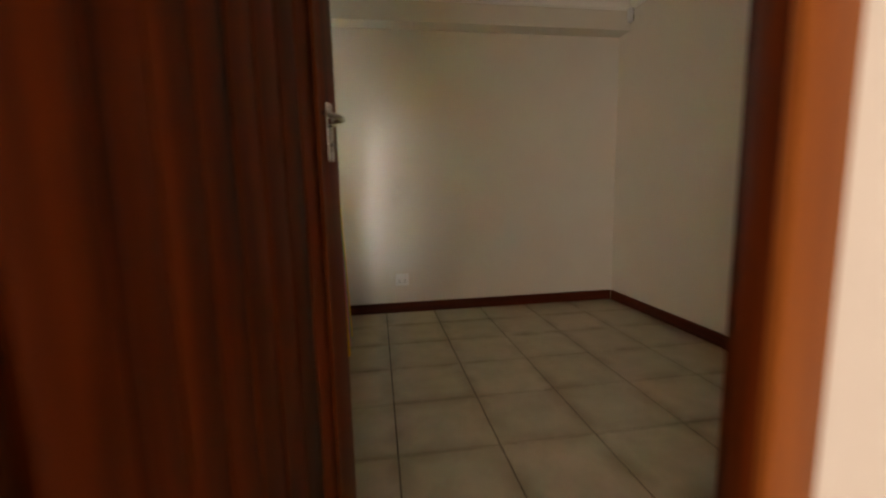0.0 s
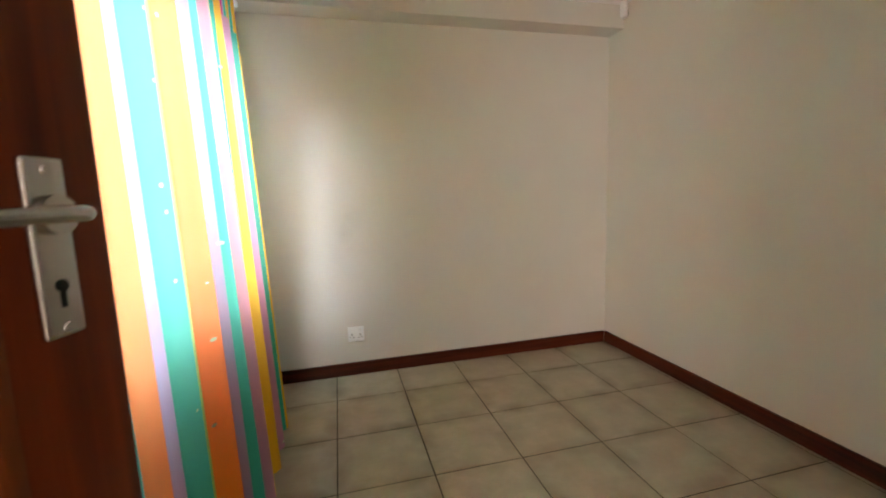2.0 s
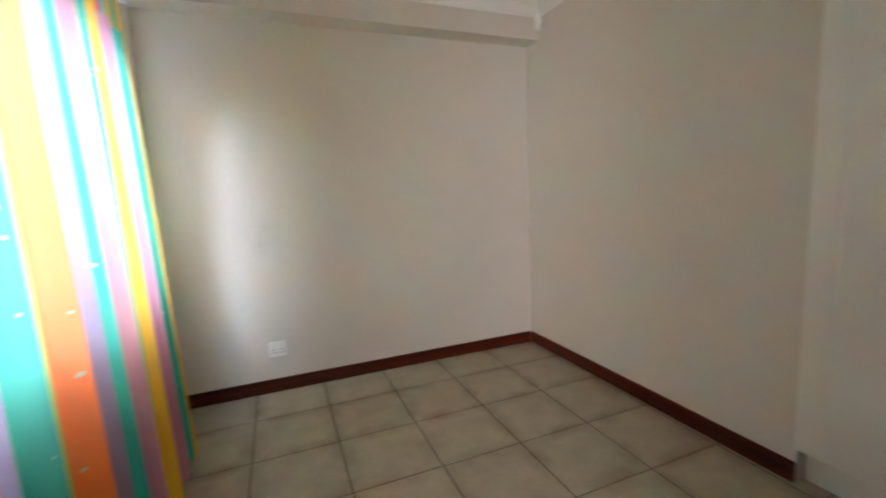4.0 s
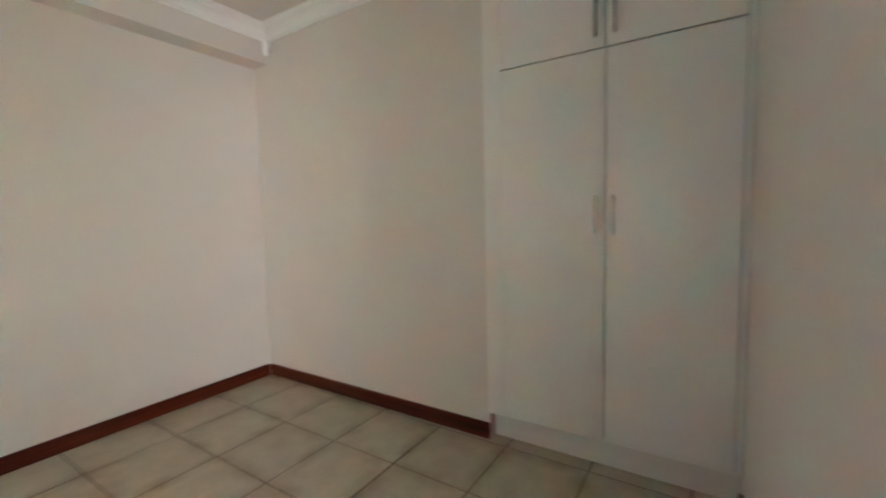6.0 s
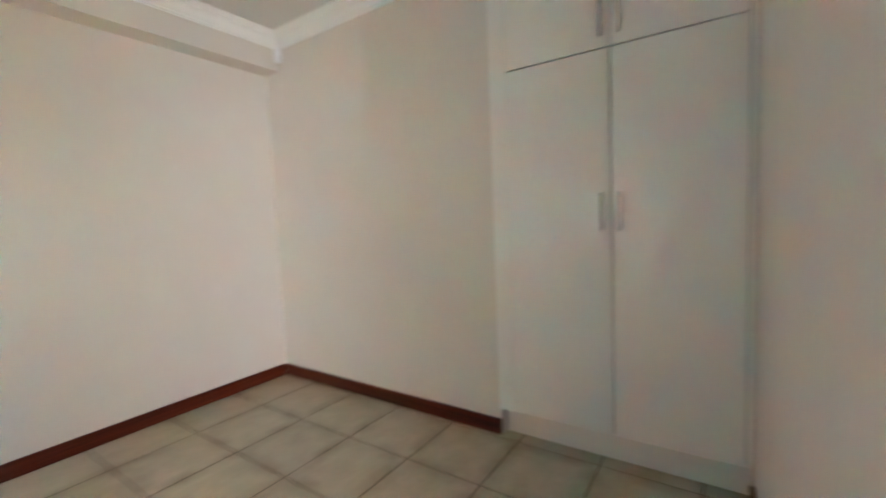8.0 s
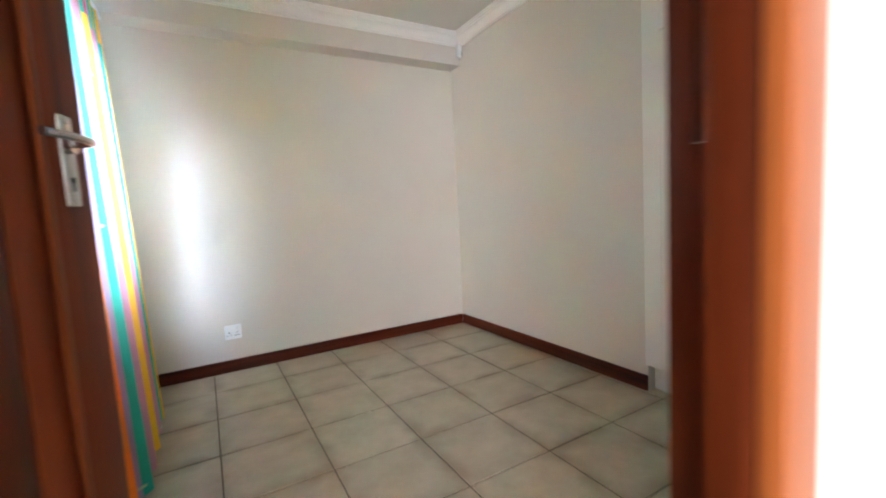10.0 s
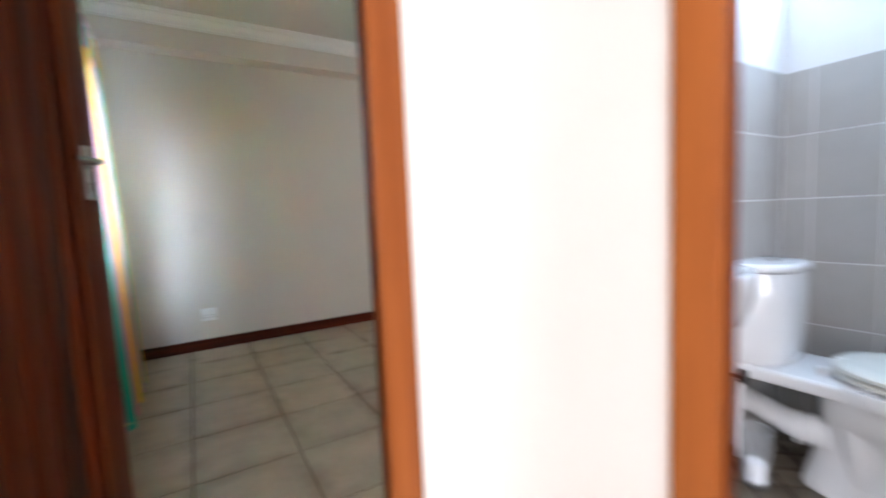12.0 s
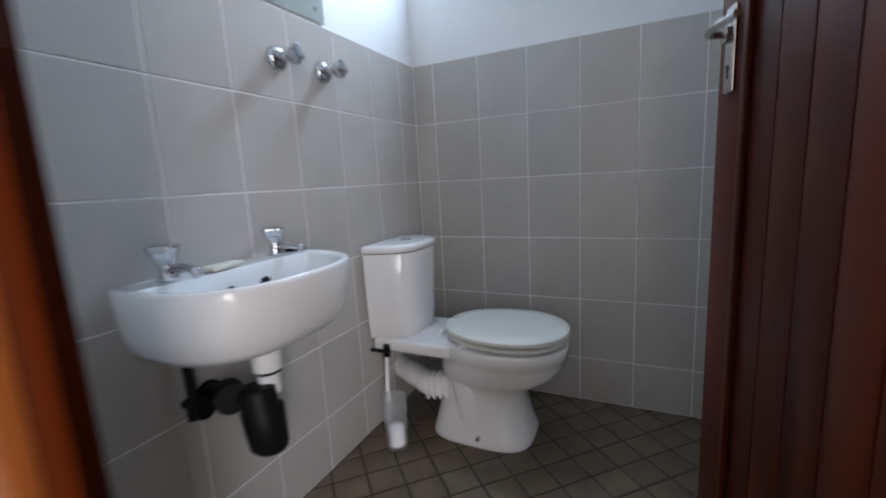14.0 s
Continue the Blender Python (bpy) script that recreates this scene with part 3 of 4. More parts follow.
def curtain():
    ob = thing("curtain", "bright striped curtain, teal, orange, yellow and pink, hanging to the floor", "curtain", (XL, -0.55, 0))
    y_far, y_near, top = 0.20, -1.52, 2.075
    folds, columns, rows = 10, 340, 26
    rng = random.Random(4)
    phase = [rng.uniform(-0.5, 0.5) for _ in range(folds + 2)]

    def place(u, z):
        f = u * folds
        k = int(f)
        p = phase[k] + (phase[k + 1] - phase[k]) * (f - k)
        low = 1 - z / top
        depth = (0.018 + 0.046 * low + 0.006 * math.sin(3 * p + 5 * u)) * (1 - 0.45 * min(max((u - 0.42) / 0.2, 0), 1))
        wave = math.sin(2 * math.pi * (f + 0.12 * p)) + 0.25 * math.sin(4 * math.pi * f + 4 * p)
        x = -2.335 + depth * wave + 0.02 * low
        y = y_far + (y_near - y_far) * u + 0.018 * math.cos(2 * math.pi * f + p) * (0.5 + low)
        return x - XL, y + 0.55, z

    def sheet(name, z0, z1, material, label, n_rows, repeat):
        bm = bmesh.new()
        layer = bm.loops.layers.uv.new("cloth")
        grid = []
        for j in range(n_rows + 1):
            z = z0 + (z1 - z0) * j / n_rows
            grid.append([bm.verts.new(place(i / columns * 0.999, z)) for i in range(columns + 1)])
        for j in range(n_rows):
            for i in range(columns):
                f = bm.faces.new((grid[j][i], grid[j][i + 1], grid[j + 1][i + 1], grid[j + 1][i]))
                f.smooth = True
                for loop, (a, b) in zip(f.loops, ((i, j), (i + 1, j), (i + 1, j + 1), (i, j + 1))):
                    loop[layer].uv = (a / columns * repeat, (z0 + (z1 - z0) * b / n_rows))
        data = bpy.data.meshes.new(name)
        bm.to_mesh(data)
        bm.free()
        data.materials.append(material)
        o = new(name, data)
        o.parent = ob
        tagged(o, label)
        return o
    sheet("cloth_panel", 0.015, 1.915, CLOTH, "striped printed cotton", rows, 0.9999)
    sheet("pleated_heading", 1.915, top, CLOTH, "gathered heading tape", 4, 6.0)
    return ob


curtain()
rail = thing("curtain_rail", "slim white curtain rail fixed over the window", "curtain rail", (XL, -0.5, 2.08))
bm = bmesh.new()
box(bm, 0.07, 0.10, -1.0, 0.78, 0.0, 0.022, 0.004)
part("track", bm, PLASTIC, rail)
for y in (-0.9, 0.0, 0.72):
    bm = bmesh.new()
    box(bm, 0.0, 0.075, y - 0.01, y + 0.01, 0.004, 0.02, 0.002)
    part("bracket", bm, PLASTIC, rail)

# ---- wardrobe ----
wardrobe = thing("wardrobe", "white melamine built-in wardrobe with closed tall and top doors", "wardrobe", (0, 0, 0))
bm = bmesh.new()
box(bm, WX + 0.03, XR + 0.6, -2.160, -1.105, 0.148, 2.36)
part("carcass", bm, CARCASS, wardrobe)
bm = bmesh.new()
box(bm, WX + 0.001, WX + 0.0295, -1.1892, -1.097, 0.148, 2.36, 0.002)
part("side_filler", bm, MELAMINE, wardrobe, "white filler strip against the wall", 40)
bm = bmesh.new()
box(bm, WX + 0.010, WX + 0.0295, -2.163, -2.139, 0.148, 2.36, 0.002)
part("end_filler", bm, MELAMINE, wardrobe)
bm = bmesh.new()
box(bm, WX + 0.075, WX + 0.095, -2.160, -1.102, 0.0, 0.1475, 0.003)
part("plinth", bm, MELAMINE, wardrobe, "white plinth board", 40)
for y0, y1, hy in ((-1.6605, -1.190, -1.628), (-2.136, -1.6655, -1.700)):
    for z0, z1, h0, h1 in ((0.152, 1.8335, 1.068, 1.232), (1.8395, 2.356, 1.875, 2.04)):
        bm = bmesh.new()
        box(bm, WX, WX + 0.018, y0, y1, z0, z1, 0.0018, 2)
        leaf = part("door", bm, MELAMINE, wardrobe, smooth=40)
        bm = bmesh.new()
        rod(bm, (WX - 0.03, hy, h0), (WX - 0.03, hy, h1), 0.006)
        for z in (h0 + 0.02, h1 - 0.02):
            rod(bm, (WX + 0.0005, hy, z), (WX - 0.03, hy, z), 0.005)
        part("handle", bm, STEEL, leaf, "brushed steel bar handle", 40)
bm = bmesh.new()
box(bm, WX + 0.0, WX + 0.03, -2.163, -1.097, 2.362, ZC - 0.091, 0.001)
part("top_filler", bm, MELAMINE, wardrobe)

# ---- small things of the bedroom ----


def wall_socket():
    ob = thing("wall_socket", "white double wall socket with two switches", "socket", (-1.860, YF, 0.278))
    bm = bmesh.new()
    box(bm, -0.053, 0.053, -0.009, 0.0, -0.050, 0.050, 0.004)
    part("cover_plate", bm, PLASTIC, ob, smooth=40)
    for x in (-0.026, 0.026):
        bm = bmesh.new()
        box(bm, x - 0.009, x + 0.009, -0.0125, -0.009, 0.018, 0.038, 0.0015)
        part("switch", bm, PLASTIC, ob)
        for dx, dz, r in ((0, 0.002, 0.0048), (-0.010, -0.017, 0.0036), (0.010, -0.017, 0.0036)):
            bm = bmesh.new()
            rod(bm, (x + dx, -0.0098, dz - 0.005), (x + dx, -0.0088, dz - 0.005), r, sides=12)
            part("socket_hole", bm, BLACK, ob)


wall_socket()
sensor = thing("alarm_sensor", "small white alarm sensor in the corner under the cornice", "alarm sensor", (0.0, YF - BEAM - 0.030, 2.295), turn=45)
bm = bmesh.new()
rings = []
for z, s in ((0, 0.72), (0.008, 0.9), (0.02, 1.0), (0.085, 1.0), (0.096, 0.92), (0.1, 0.8)):
    rings.append([(0.027 * s * math.copysign(abs(math.cos(a)) ** 0.7, math.cos(a)), -0.004 + 0.024 * s * math.copysign(abs(math.sin(a)) ** 0.7, math.sin(a)), z)
                  for a in (2 * math.pi * k / 20 for k in range(20))])
loft(bm, rings)
part("housing", bm, PLASTIC, sensor, smooth=50)
bm = bmesh.new()
box(bm, -0.017, 0.017, -0.0305, -0.026, 0.012, 0.045, 0.003)
part("lens", bm, SEAT, sensor, "milky lens window")
bm = bmesh.new()
tube(bm, bend([(0, 0.004, 0.1), (0, 0.0, 0.115), (0, -0.03, 0.125), (0, -0.06, 0.145), (0, -0.10, 0.172)]), 0.0022, 8)
part("cable", bm, PLASTIC, sensor, "thin grey cable", 60)

# ---- toilet room ----
TZ, TW, TH = 0.196, 0.2142, 0.2642


def basin():
    ob = thing("wash_basin", "white wall-hung porcelain wash basin with two overflow holes", "wash basin", (-0.83, YB, 0))
    bm = bmesh.new()
    outer = [(0.636, 0.14, 0.145), (0.638, 0.178, 0.178), (0.647, 0.212, 0.208), (0.670, 0.234, 0.232), (0.708, 0.244, 0.247), (0.760, 0.249, 0.257), (0.800, 0.252, 0.260),
             (0.808, 0.250, 0.258), (0.8105, 0.246, 0.254)]
    inner = [(0.809, 0.234, 0.241, -0.084), (0.801, 0.226, 0.232, -0.090), (0.770, 0.208, 0.210, -0.098), (0.725, 0.165, 0.165, -0.106), (0.700, 0.10, 0.115, -0.112), (0.694, 0.03, 0.085, -0.115)]
    rings = [oval(0, -0.06, rx, ry, z, 56, 2.7, -0.0005) for z, rx, ry in outer]
    rings += [oval(0, -0.06, rx, ry, z, 56, 2.6, back) for z, rx, ry, back in inner]
    loft(bm, rings)
    part("bowl", bm, PORCELAIN, ob, smooth=50)
    for x in (-0.05, 0.05):
        bm = bmesh.new()
        rod(bm, (x, -0.101, 0.762), (x, -0.1075, 0.760), 0.0135, sides=16)
        part("overflow_hole", bm, BLACK, ob)
    bm = bmesh.new()
    rod(bm, (0, -0.14, 0.694), (0, -0.14, 0.697), 0.03)
    part("drain", bm, CHROME, ob, "chrome drain ring", 40)
    return ob


def pillar_tap(x, label):
    ob = thing("pillar_tap", label, "tap", (x, YB - 0.05, 0.812), "basin taps")
    bm = bmesh.new()
    rod(bm, (0, 0, 0), (0, 0, 0.006), 0.023)
    rod(bm, (0, 0, 0.005), (0, 0, 0.034), 0.015, 0.013)
    part("tap_body", bm, CHROME, ob, smooth=40)
    bm = bmesh.new()
    tube(bm, bend([(0, 0, 0.018), (0, -0.05, 0.030), (0, -0.095, 0.026), (0, -0.104, 0.012)]), 0.0095)
    part("spout", bm, CHROME, ob, smooth=60)
    bm = bmesh.new()
    rings = []
    for z, r in ((0.032, 0.012), (0.036, 0.015), (0.052, 0.024), (0.071, 0.032), (0.075, 0.031), (0.077, 0.02)):
        rings.append([(r * (1 + 0.13 * math.cos(4 * a)) * math.cos(a), r * (1 + 0.13 * math.cos(4 * a)) * math.sin(a), z) for a in (2 * math.pi * k / 40 for k in range(40))])
    loft(bm, rings)
    part("tap_head", bm, CHROME, ob, "faceted chrome tap head", 35)
    return ob


basin()
pillar_tap(-0.985, "chrome pillar tap with a faceted head on the basin")
pillar_tap(-0.688, "chrome pillar tap with a faceted head on the basin")
soap = thing("soap_bar", "thin worn pale soap bar on the basin ledge", "soap", (-0.862, YB - 0.065, 0.812), turn=6)
bm = bmesh.new()
box(bm, -0.045, 0.045, -0.02, 0.02, 0, 0.012, 0.005, 3)
part("bar", bm, SOAP, soap, smooth=60)
plug = thing("basin_plug", "black rubber basin plug lying on the ledge", "plug", (-0.618, YB - 0.040, 0.811))
bm = bmesh.new()
rod(bm, (0, 0, 0), (0, 0, 0.016), 0.021, 0.024)
rod(bm, (0, 0, 0.014), (0, 0, 0.019), 0.012, 0.010)
part("stopper", bm, BLACK, plug, smooth=40)
bm = bmesh.new()
tube(bm, bend([(0, 0, 0.018), (-0.03, 0.01, 0.012), (-0.045, 0.012, 0.004)]), 0.003, 8)
part("chain", bm, BLACK, plug)

trap = thing("basin_trap", "black plastic bottle trap with a white tailpiece under the basin", "drain trap", (-0.845, YB - 0.15, 0))
bm = bmesh.new()
rod(bm, (0, 0, 0.560), (0, 0, 0.638), 0.034, 0.039)
rod(bm, (0, 0, 0.500), (0, 0, 0.552), 0.026)
part("tailpiece", bm, PLASTIC, trap, "white plastic tailpiece", 40)
bm = bmesh.new()
rod(bm, (0, 0, 0.5525), (0, 0, 0.5595), 0.032)
part("washer", bm, BLACK, trap)
bm = bmesh.new()
loft(bm, [oval(-0.014 - 0.004 * k, 0, r, r, z, 24) for k, (z, r) in enumerate(((0.352, 0.026), (0.357, 0.037), (0.372, 0.046), (0.42, 0.049), (0.47, 0.050), (0.476, 0.043), (0.525, 0.041), (0.531, 0.034)))][::1])
part("bottle", bm, BLACK, trap, smooth=50)
bm = bmesh.new()
tube(bm, bend([(-0.03, 0.0, 0.498), (-0.07, 0.05, 0.515), (-0.06, 0.149, 0.500)]), 0.024)
rod(bm, (-0.085, 0.03, 0.516), (-0.058, 0.075, 0.512), 0.036)
rod(bm, (-0.06, 0.138, 0.501), (-0.06, 0.1495, 0.500), 0.032)
part("outlet_pipe", bm, BLACK, trap, smooth=50)

valve = thing("basin_valve", "black angle valve and supply pipe below the basin", "valve", (-0.962, YB, 0))
bm = bmesh.new()
tube(bm, bend([(-0.01, -0.045, 0.515), (-0.012, -0.05, 0.57), (-0.02, -0.052, 0.660)]), 0.011)
part("supply_pipe", bm, BLACK, valve, smooth=50)
bm = bmesh.new()
rod(bm, (0, -0.0005, 0.50), (0, -0.055, 0.50), 0.013)
rod(bm, (-0.01, -0.045, 0.478), (-0.01, -0.045, 0.525), 0.016)
part("valve_body", bm, BLACK, valve, smooth=40)
bm = bmesh.new()
rod(bm, (0, -0.052, 0.50), (0, -0.074, 0.50), 0.028, 0.024, 10)
part("valve_knob", bm, BLACK, valve, smooth=30)


def stop_tap(x):
    ob = thing("wall_stop_tap", "chrome stop tap with a round wall flange on the tiles", "tap", (x, YB, 1.367), "wall stop taps")
    bm = bmesh.new()
    loft(bm, [[(r * math.cos(a), y, r * math.sin(a)) for a in (2 * math.pi * k / 28 for k in range(28))] for y, r in ((-0.0005, 0.036), (-0.006, 0.036), (-0.016, 0.030), (-0.022, 0.018))])
    part("flange", bm, CHROME, ob, smooth=50)
    bm = bmesh.new()
    rod(bm, (0, -0.02, 0), (0, -0.055, 0), 0.012)
    part("spindle", bm, CHROME, ob, smooth=40)
    bm = bmesh.new()
    rings = []
    for y, r in ((-0.052, 0.012), (-0.058, 0.020), (-0.078, 0.026), (-0.086, 0.024), (-0.09, 0.012)):
        rings.append([(r * (1 + 0.16 * math.cos(4 * a)) * math.cos(a), y, r * (1 + 0.16 * math.cos(4 * a)) * math.sin(a)) for a in (2 * math.pi * k / 40 for k in range(40))])
    loft(bm, rings)
    part("tap_head", bm, CHROME, ob, "lobed chrome head", 35)
    return ob


stop_tap(-0.557)
stop_tap(-0.360)

mirror = thing("wall_mirror", "frameless wall mirror screwed to the wall above the tiles", "mirror", (-0.64, YB, 1.522))
bm = bmesh.new()
box(bm, -0.31, 0.31, -0.0045, 0.0045, 0.0, 0.62, 0.001, 1)
part("glass", bm, MIRROR, mirror)
for x in (-0.27, 0.27):
    for z in (0.04, 0.58):
        bm = bmesh.new()
        rod(bm, (x, -0.0045, z), (x, -0.008, z), 0.008, 0.006, 14)
        part("mirror_screw", bm, CHROME, mirror, smooth=40)


def toilet():
    ob = thing("toilet", "white close-coupled porcelain toilet with its lid closed", "toilet", (-0.06, YB, 0))

    def ring(z, rx, y0, y1, power=2.3, n=48, pinch=0.0):
        out = []
        cy, ry = (y0 + y1) / 2, abs(y1 - y0) / 2
        for i in range(n):
            a = 2 * math.pi * i / n
            c, s = math.cos(a), math.sin(a)
            y = cy + ry * math.copysign(abs(s) ** (2 / power), s)
            w = 1 - pinch * (y - cy) / ry
            out.append((rx * w * math.copysign(abs(c) ** (2 / power), c), y, z))
        return out
    bm = bmesh.new()
    rings = [ring(0.0, 0.152, -0.222, -0.622, 3.4), ring(0.010, 0.154, -0.220, -0.625, 3.4), ring(0.028, 0.146, -0.224, -0.618, 3.2), ring(0.09, 0.126, -0.238, -0.602, 3.0),
             ring(0.15, 0.116, -0.250, -0.594, 2.8), ring(0.195, 0.116, -0.256, -0.600, 2.7), ring(0.222, 0.126, -0.258, -0.625, 2.5), ring(0.245, 0.148, -0.258, -0.672, 2.4),
             ring(0.275, 0.168, -0.255, -0.708, 2.3), ring(0.315, 0.181, -0.252, -0.733, 2.2), ring(0.338, 0.184, -0.250, -0.739, 2.2), ring(0.343, 0.189, -0.250, -0.746, 2.2),
             ring(0.378, 0.191, -0.250, -0.748, 2.2), ring(0.388, 0.187, -0.252, -0.745, 2.2), ring(0.391, 0.172, -0.262, -0.730, 2.2)]
    loft(bm, rings)
    bowl = part("pan", bm, PORCELAIN, ob, smooth=55)
    bm = bmesh.new()
    box(bm, -0.158, 0.158, -0.36, -0.008, 0.335, 0.386, 0.018, 4)
    part("rear_shelf", bm, PORCELAIN, ob, smooth=50)
    bm = bmesh.new()
    for sx in (-1, 1):
        loft(bm, [[(sx * (0.10 + 0.035 * math.cos(a)), -0.40 + 0.045 * math.sin(a) + dy, z) for a in (2 * math.pi * k / 16 for k in range(16))] for z, dy in ((0.02, 0.0), (0.12, 0.01), (0.24, 0.03), (0.33, 0.07))])
    part("trapway", bm, PORCELAIN, ob, smooth=60)
    for sx in (-1, 1):
        bm = bmesh.new()
        rod(bm, (sx * 0.145, -0.44, 0.035), (sx * 0.156, -0.44, 0.034), 0.009, 0.007, 14)
        part("bolt_cap", bm, CHROME, bowl, "small dark floor bolt", 40)
    bm = bmesh.new()
    cist = [(0.386, 0.165, -0.165), (0.395, 0.172, -0.172), (0.45, 0.176, -0.178), (0.62, 0.182, -0.186), (0.722, 0.184, -0.190), (0.726, 0.182, -0.188)]

    def tank_ring(z, w, front):
        pts = []
        for k in range(49):
            u = -1 + 2 * k / 48
            pts.append((w * u, -0.012 + (front + 0.012) * (1 - abs(u) ** 5.0) * (1 - 0.10 * u * u), z))
        return pts
    loft(bm, [tank_ring(z, w, f) for z, w, f in cist])
    part("cistern", bm, PORCELAIN, ob, smooth=50)
    bm = bmesh.new()
    loft(bm, [tank_ring(z, w, f) for z, w, f in ((0.7295, 0.186, -0.192), (0.734, 0.190, -0.197), (0.750, 0.190, -0.197), (0.758, 0.184, -0.190), (0.760, 0.17, -0.175))])
    # black ring added to paint the shade in the gap below the lid
    seam = bmesh.new()
    loft(seam, [tank_ring(z, 0.180, -0.184) for z in (0.7255, 0.7305)])
    part("lid_seam", seam, BLACK, ob, "black ring in place of the shade under the cistern lid")
    lid = part("cistern_lid", bm, PORCELAIN, ob, smooth=50)
    bm = bmesh.new()
    rod(bm, (0, -0.1, 0.759), (0, -0.1, 0.765), 0.021, 0.019)
    part("flush_button", bm, CHROME, lid, "round chrome flush button", 40)
    bm = bmesh.new()
    loft(bm, [ring(z, rx, y0, y1, 2.15, pinch=0.06) for z, rx, y0, y1 in ((0.4015, 0.158, -0.305, -0.720), (0.4025, 0.184, -0.281, -0.746), (0.412, 0.186, -0.280, -0.748), (0.415, 0.181, -0.284, -0.744))])
    seat = part("seat_ring", bm, SEAT, ob, "cream plastic seat", 50)
    bm = bmesh.new()
    loft(bm, [ring(z, rx, y0, y1, 2.15, pinch=0.06) for z, rx, y0, y1 in ((0.4245, 0.155, -0.308, -0.716), (0.4255, 0.187, -0.279, -0.749), (0.437, 0.187, -0.279, -0.749), (0.445, 0.176, -0.29, -0.737), (0.449, 0.13, -0.33, -0.69))])
    part("seat_lid", bm, SEAT, ob, "closed cream plastic lid", 40)
    for x, y in ((-0.12, -0.66), (0.12, -0.66), (-0.155, -0.40), (0.155, -0.40)):
        bm = bmesh.new()
        box(bm, x - 0.008, x + 0.008, y - 0.012, y + 0.012, 0.391, 0.4015, 0.002)
        part("seat_buffer", bm, PLASTIC, seat)
    for x in (-0.07, 0.07):
        bm = bmesh.new()
        rod(bm, (x - 0.02, -0.272, 0.405), (x + 0.02, -0.272, 0.405), 0.012)
        rod(bm, (x, -0.272, 0.385), (x, -0.272, 0.4), 0.008)
        part("seat_hinge", bm, PLASTIC, ob, smooth=40)
    return ob


toilet()
connector = thing("pan_connector", "white ribbed plastic pan connector behind the toilet", "pipe", (-0.06, YB, 0.18))
bm = bmesh.new()
tube(bm, bend([(-0.045, -0.295, 0.0), (-0.082, -0.22, 0.0), (0.05, -0.0005, -0.005)]), 0.046, 24)
part("sleeve", bm, PLASTIC, connector, smooth=50)
for k in range(4):
    bm = bmesh.new()
    y = -0.285 + 0.024 * k
    rod(bm, (-0.054 - 0.008 * k, y, 0), (-0.058 - 0.008 * k, y + 0.011, 0), 0.058, 0.056, sides=24)
    part("rib", bm, PLASTIC, connector, smooth=40)
feed = thing("cistern_feed", "white supply pipe with a black valve under the cistern", "pipe", (-0.205, YB, 0))
bm = bmesh.new()
tube(bm, bend([(0, -0.06, 0.386), (0, -0.06, 0.30), (-0.012, -0.06, 0.18), (-0.012, -0.06, 0.02)]), 0.008)
part("pipe", bm, PLASTIC, feed, smooth=60)
bm = bmesh.new()
rod(bm, (-0.018, -0.075, 0.318), (-0.018, -0.075, 0.366), 0.013)
rod(bm, (-0.018, -0.0005, 0.335), (-0.018, -0.075, 0.335), 0.007)
part("valve", bm, BLACK, feed, "black valve", 40)

holder = thing("brush_holder", "translucent plastic toilet brush holder standing on the floor", "toilet brush", (-0.315, YB - 0.155, 0))
bm = bmesh.new()
loft(bm, [oval(0, 0, r, r, z, 32) for z, r in ((0.0005, 0.038), (0.004, 0.040), (0.10, 0.043), (0.205, 0.047), (0.209, 0.048), (0.209, 0.0455), (0.10, 0.0415), (0.008, 0.0385), (0.006, 0.036))])
cup = part("cup", bm, FROSTED, holder, "clear plastic cup", 40)
cup.visible_shadow = False
bm = bmesh.new()
loft(bm, [oval(0, 0, r, r, z, 20) for z, r in ((0.012, 0.018), (0.02, 0.029), (0.085, 0.030), (0.095, 0.018))])
part("bristles", bm, PLASTIC, holder, "white bristles", 50)

# ---- floors and tiles ----
solid("floor", [(LOBBY_XL, XR + 0.7, LOBBY_YB - 0.2, YF, -0.15, -0.0028)], GROUT, "dark grout bed of the beige tiled floor", "floor")
solid("floor_toilet", [(XH + 0.002, XB + 0.05, YT, YB + 0.01, -0.0027, -0.0022)], TOILET_GROUT, "dark grout bed of the brown tiled floor", "floor")
floor = bpy.data.objects["floor"]
floor_toilet = bpy.data.objects["floor_toilet"]
slabs = {}


def slab(w, d, material, top=0.0, deep=0.010, edge=0.0022):
    """A tile lying flat, centred, with a worn edge; alike ones share the mesh."""
    key = (round(w, 4), round(d, 4), material.name)
    if key not in slabs:
        bm = bmesh.new()
        loft(bm, [[(sx * (w / 2 - e), sy * (d / 2 - e), z) for sx, sy in ((-1, -1), (1, -1), (1, 1), (-1, 1))] for z, e in ((top - deep, 0), (top - edge * 0.7, 0), (top - edge * 0.2, edge * 0.35), (top, edge))])
        slabs[key] = mesh_of("floor_tile", bm, material)
    return slabs[key]


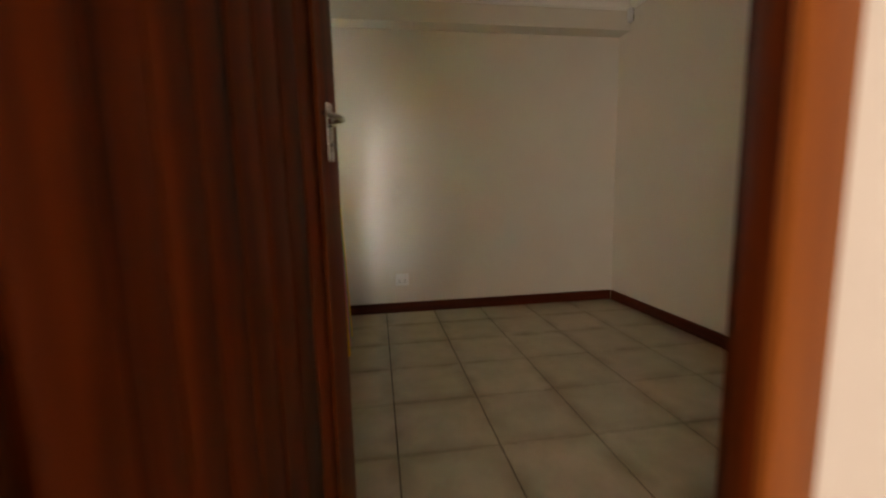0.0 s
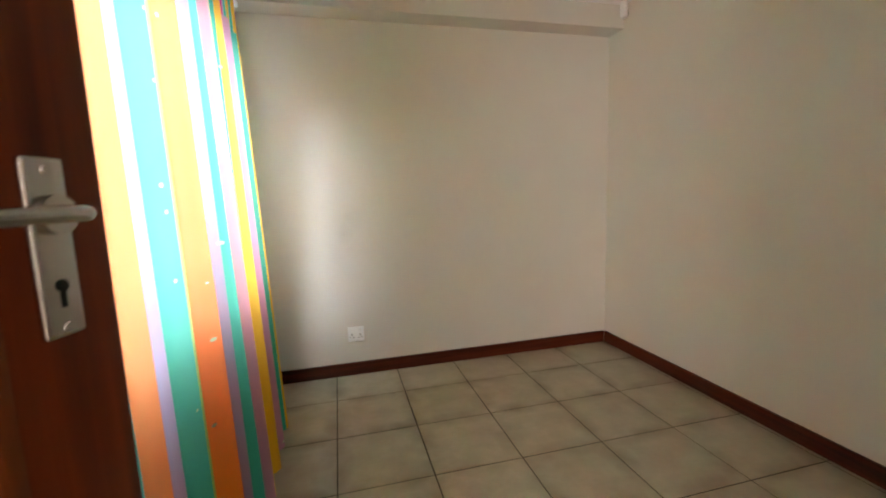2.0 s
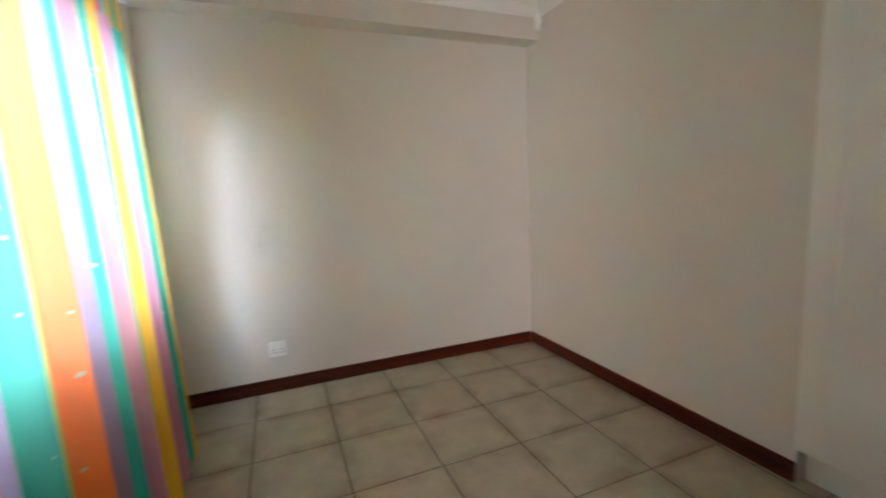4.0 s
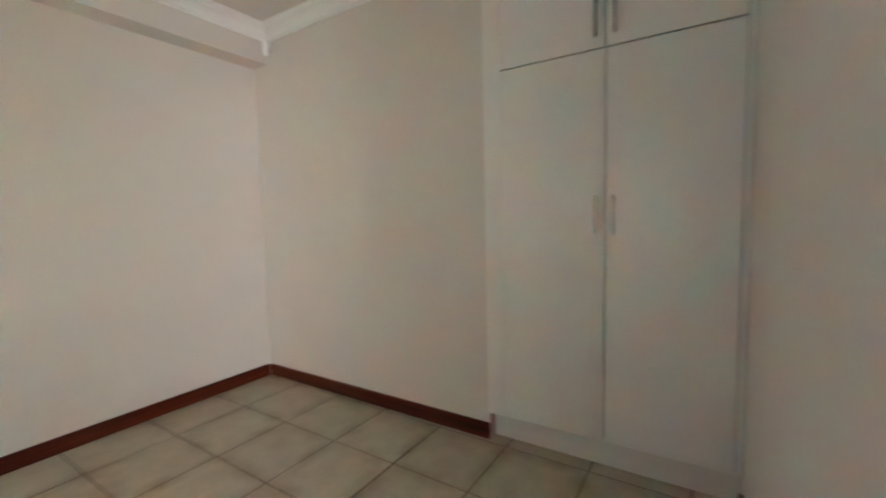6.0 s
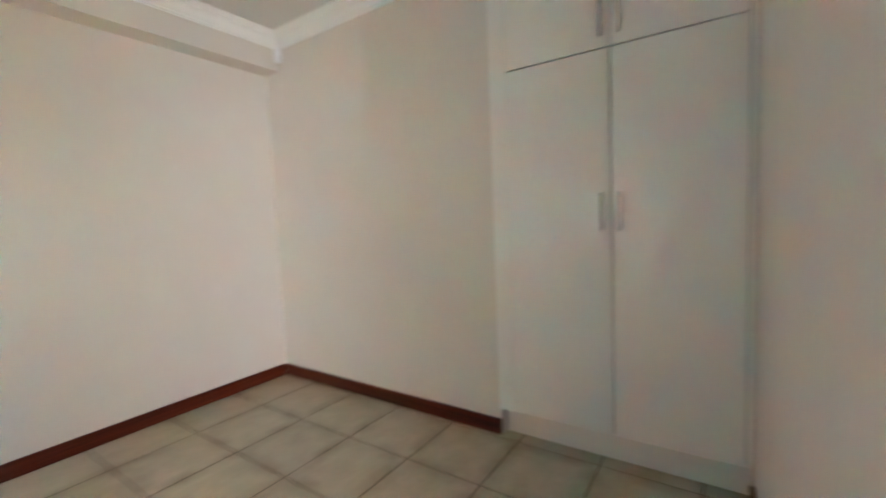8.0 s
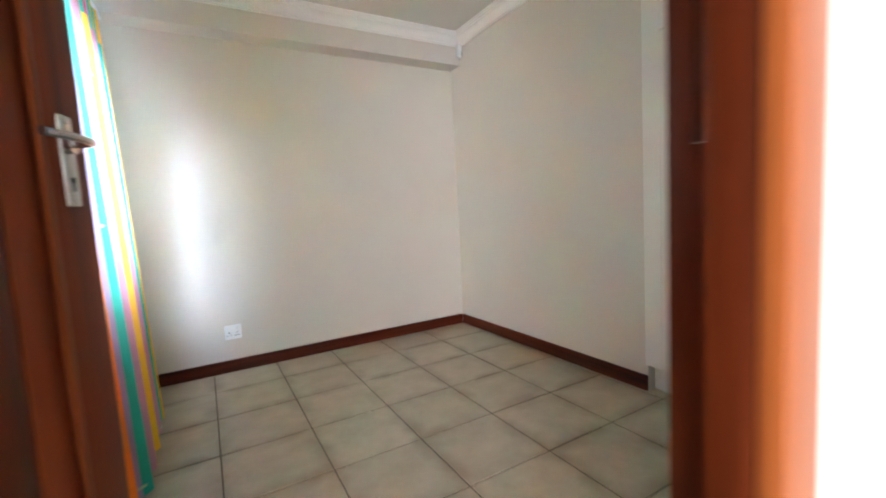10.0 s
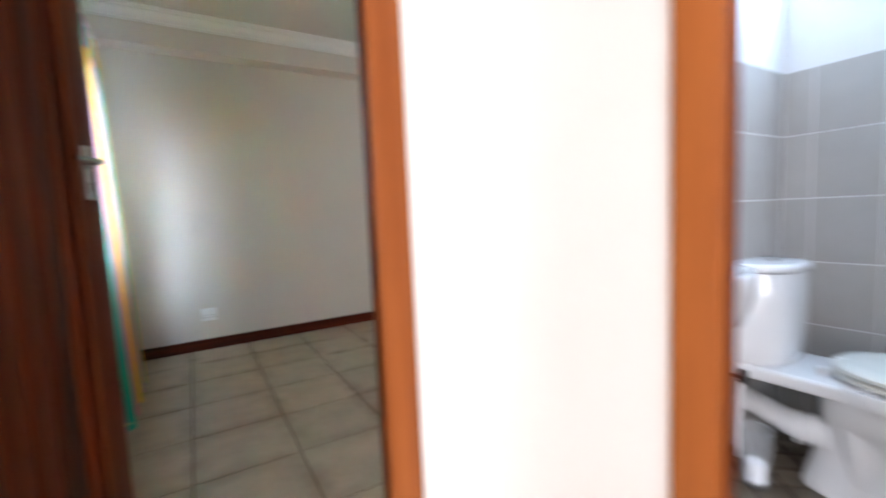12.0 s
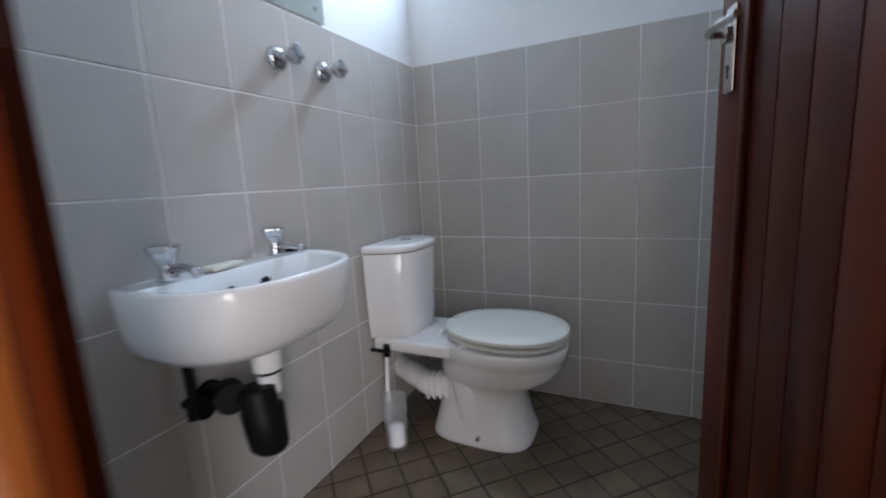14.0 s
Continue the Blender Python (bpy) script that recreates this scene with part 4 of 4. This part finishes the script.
def tile_floor(x0, x1, y0, y1, pitch=0.4, joint=0.006):
    i0, i1, j0, j1 = math.floor(x0 / pitch), math.ceil(x1 / pitch), math.floor(y0 / pitch), math.ceil(y1 / pitch)
    for i in range(i0, i1):
        for j in range(j0, j1):
            a0, a1 = max(i * pitch, x0) + joint / 2, min((i + 1) * pitch, x1) - joint / 2
            b0, b1 = max(j * pitch, y0) + joint / 2, min((j + 1) * pitch, y1) - joint / 2
            if a1 - a0 < 0.006 or b1 - b0 < 0.006:
                continue
            ob = new("floor_tile", slab(a1 - a0, b1 - b0, FLOOR_TILE))
            ob.location = ((a0 + a1) / 2, (b0 + b1) / 2, -0.0004 * ((i * 7 + j * 5) % 3))
            ob.parent = floor


tile_floor(XL, XR + 0.11, -2.19, YF)
tile_floor(LOBBY_XL, XH, LOBBY_YB, -2.19)


def clip(poly, axis, limit, keep_below):
    out = []
    for a, b in zip(poly, poly[1:] + poly[:1]):
        ina, inb = (a[axis] <= limit) == keep_below, (b[axis] <= limit) == keep_below
        if ina:
            out.append(a)
        if ina != inb:
            t = (limit - a[axis]) / (b[axis] - a[axis])
            out.append((a[0] + t * (b[0] - a[0]), a[1] + t * (b[1] - a[1])))
    return out


def diagonal_floor(x0, x1, y0, y1, pu=0.115, pv=0.106, u0=1.430, v0=-1.994, joint=0.008):
    r = math.sqrt(0.5)
    for i in range(-20, 30):
        for j in range(-30, 25):
            u, v = u0 + i * pu, v0 + j * pv
            corners = [(u + joint / 2, v + joint / 2), (u + pu - joint / 2, v + joint / 2), (u + pu - joint / 2, v + pv - joint / 2), (u + joint / 2, v + pv - joint / 2)]
            poly = [((a + b) * r, (b - a) * r) for a, b in corners]
            for axis, limit, below in ((0, x0, False), (0, x1, True), (1, y0, False), (1, y1, True)):
                poly = clip(poly, axis, limit, below) if len(poly) > 2 else []
            area = abs(sum(a[0] * b[1] - b[0] * a[1] for a, b in zip(poly, poly[1:] + poly[:1]))) / 2 if len(poly) > 2 else 0
            if area < 2e-4:
                continue
            cx, cy = sum(p[0] for p in poly) / len(poly), sum(p[1] for p in poly) / len(poly)
            bm = bmesh.new()
            loft(bm, [[(p[0] - cx - (p[0] - cx) * e, p[1] - cy - (p[1] - cy) * e, z) for p in poly] for z, e in ((-0.008, 0), (-0.0015, 0), (0.0005, 0.04))])
            ob = new("floor_tile", mesh_of("floor_tile", bm, TOILET_TILE))
            ob.location = (cx, cy, 0)
            ob.parent = floor_toilet


diagonal_floor(XH + 0.003, XB - 0.002, YT + 0.002, YB - 0.002)
wall_slabs = {}


def wall_tiles(wall, axis, start, end, lines, face, out, top=1.512):
    """Upright tiles on a wall. axis: the way they run; lines: place of one joint; face: the tiles' front; out: +1 or -1, the way the front looks."""
    joint = 0.0045
    k0, k1 = math.floor((start - lines) / TW), math.ceil((end - lines) / TW)
    levels = [0.001] + [TZ + TH * k for k in range(6)]
    for k in range(k0, k1):
        a0, a1 = max(lines + k * TW, start) + joint / 2, min(lines + (k + 1) * TW, end) - joint / 2
        if a1 - a0 < 0.008:
            continue
        for z0, z1 in zip(levels, levels[1:]):
            w, h = a1 - a0, min(z1, top + 0.01) - z0 - joint
            key = (round(w, 4), round(h, 4), axis, out)
            if key not in wall_slabs:
                bm = bmesh.new()
                rows = []
                for d, e in ((-0.0055, 0), (-0.0012, 0), (-0.0003, 0.0006), (0.0, 0.0018)):
                    rows.append([((sx * (w / 2 - e), out * d, sz * (h / 2 - e)) if axis == "x" else (out * d, sx * (w / 2 - e), sz * (h / 2 - e))) for sx, sz in ((-1, -1), (1, -1), (1, 1), (-1, 1))])
                loft(bm, rows)
                wall_slabs[key] = mesh_of("wall_tile", bm, WALL_TILE)
            ob = new("wall_tile", wall_slabs[key])
            mid = (a0 + a1) / 2
            ob.location = (mid, face, (z0 + z1) / 2) if axis == "x" else (face, mid, (z0 + z1) / 2)
            ob.parent = wall


def grout_bed(name, boxes, parent):
    bm = bmesh.new()
    for b in boxes:
        box(bm, *b)
    part(name, bm, WALL_GROUT, parent, "white grout between the tiles")


basin_wall, back_wall = (bpy.data.objects[n] for n in ("wall_toilet_basin_side", "wall_toilet_back"))
grout_bed("grout", [(XHI, XB + 0.004, YB + 0.0015, YB + 0.0062, 0.0, 1.513)], basin_wall)
grout_bed("grout", [(XB + 0.0015, XB + 0.0058, YT, YB + 0.0015, 0.0, 1.513)], back_wall)
wall_tiles(basin_wall, "x", XHI, XB, 0.139, YB, -1)
wall_tiles(back_wall, "y", YT, YB, -2.527, XB, -1)
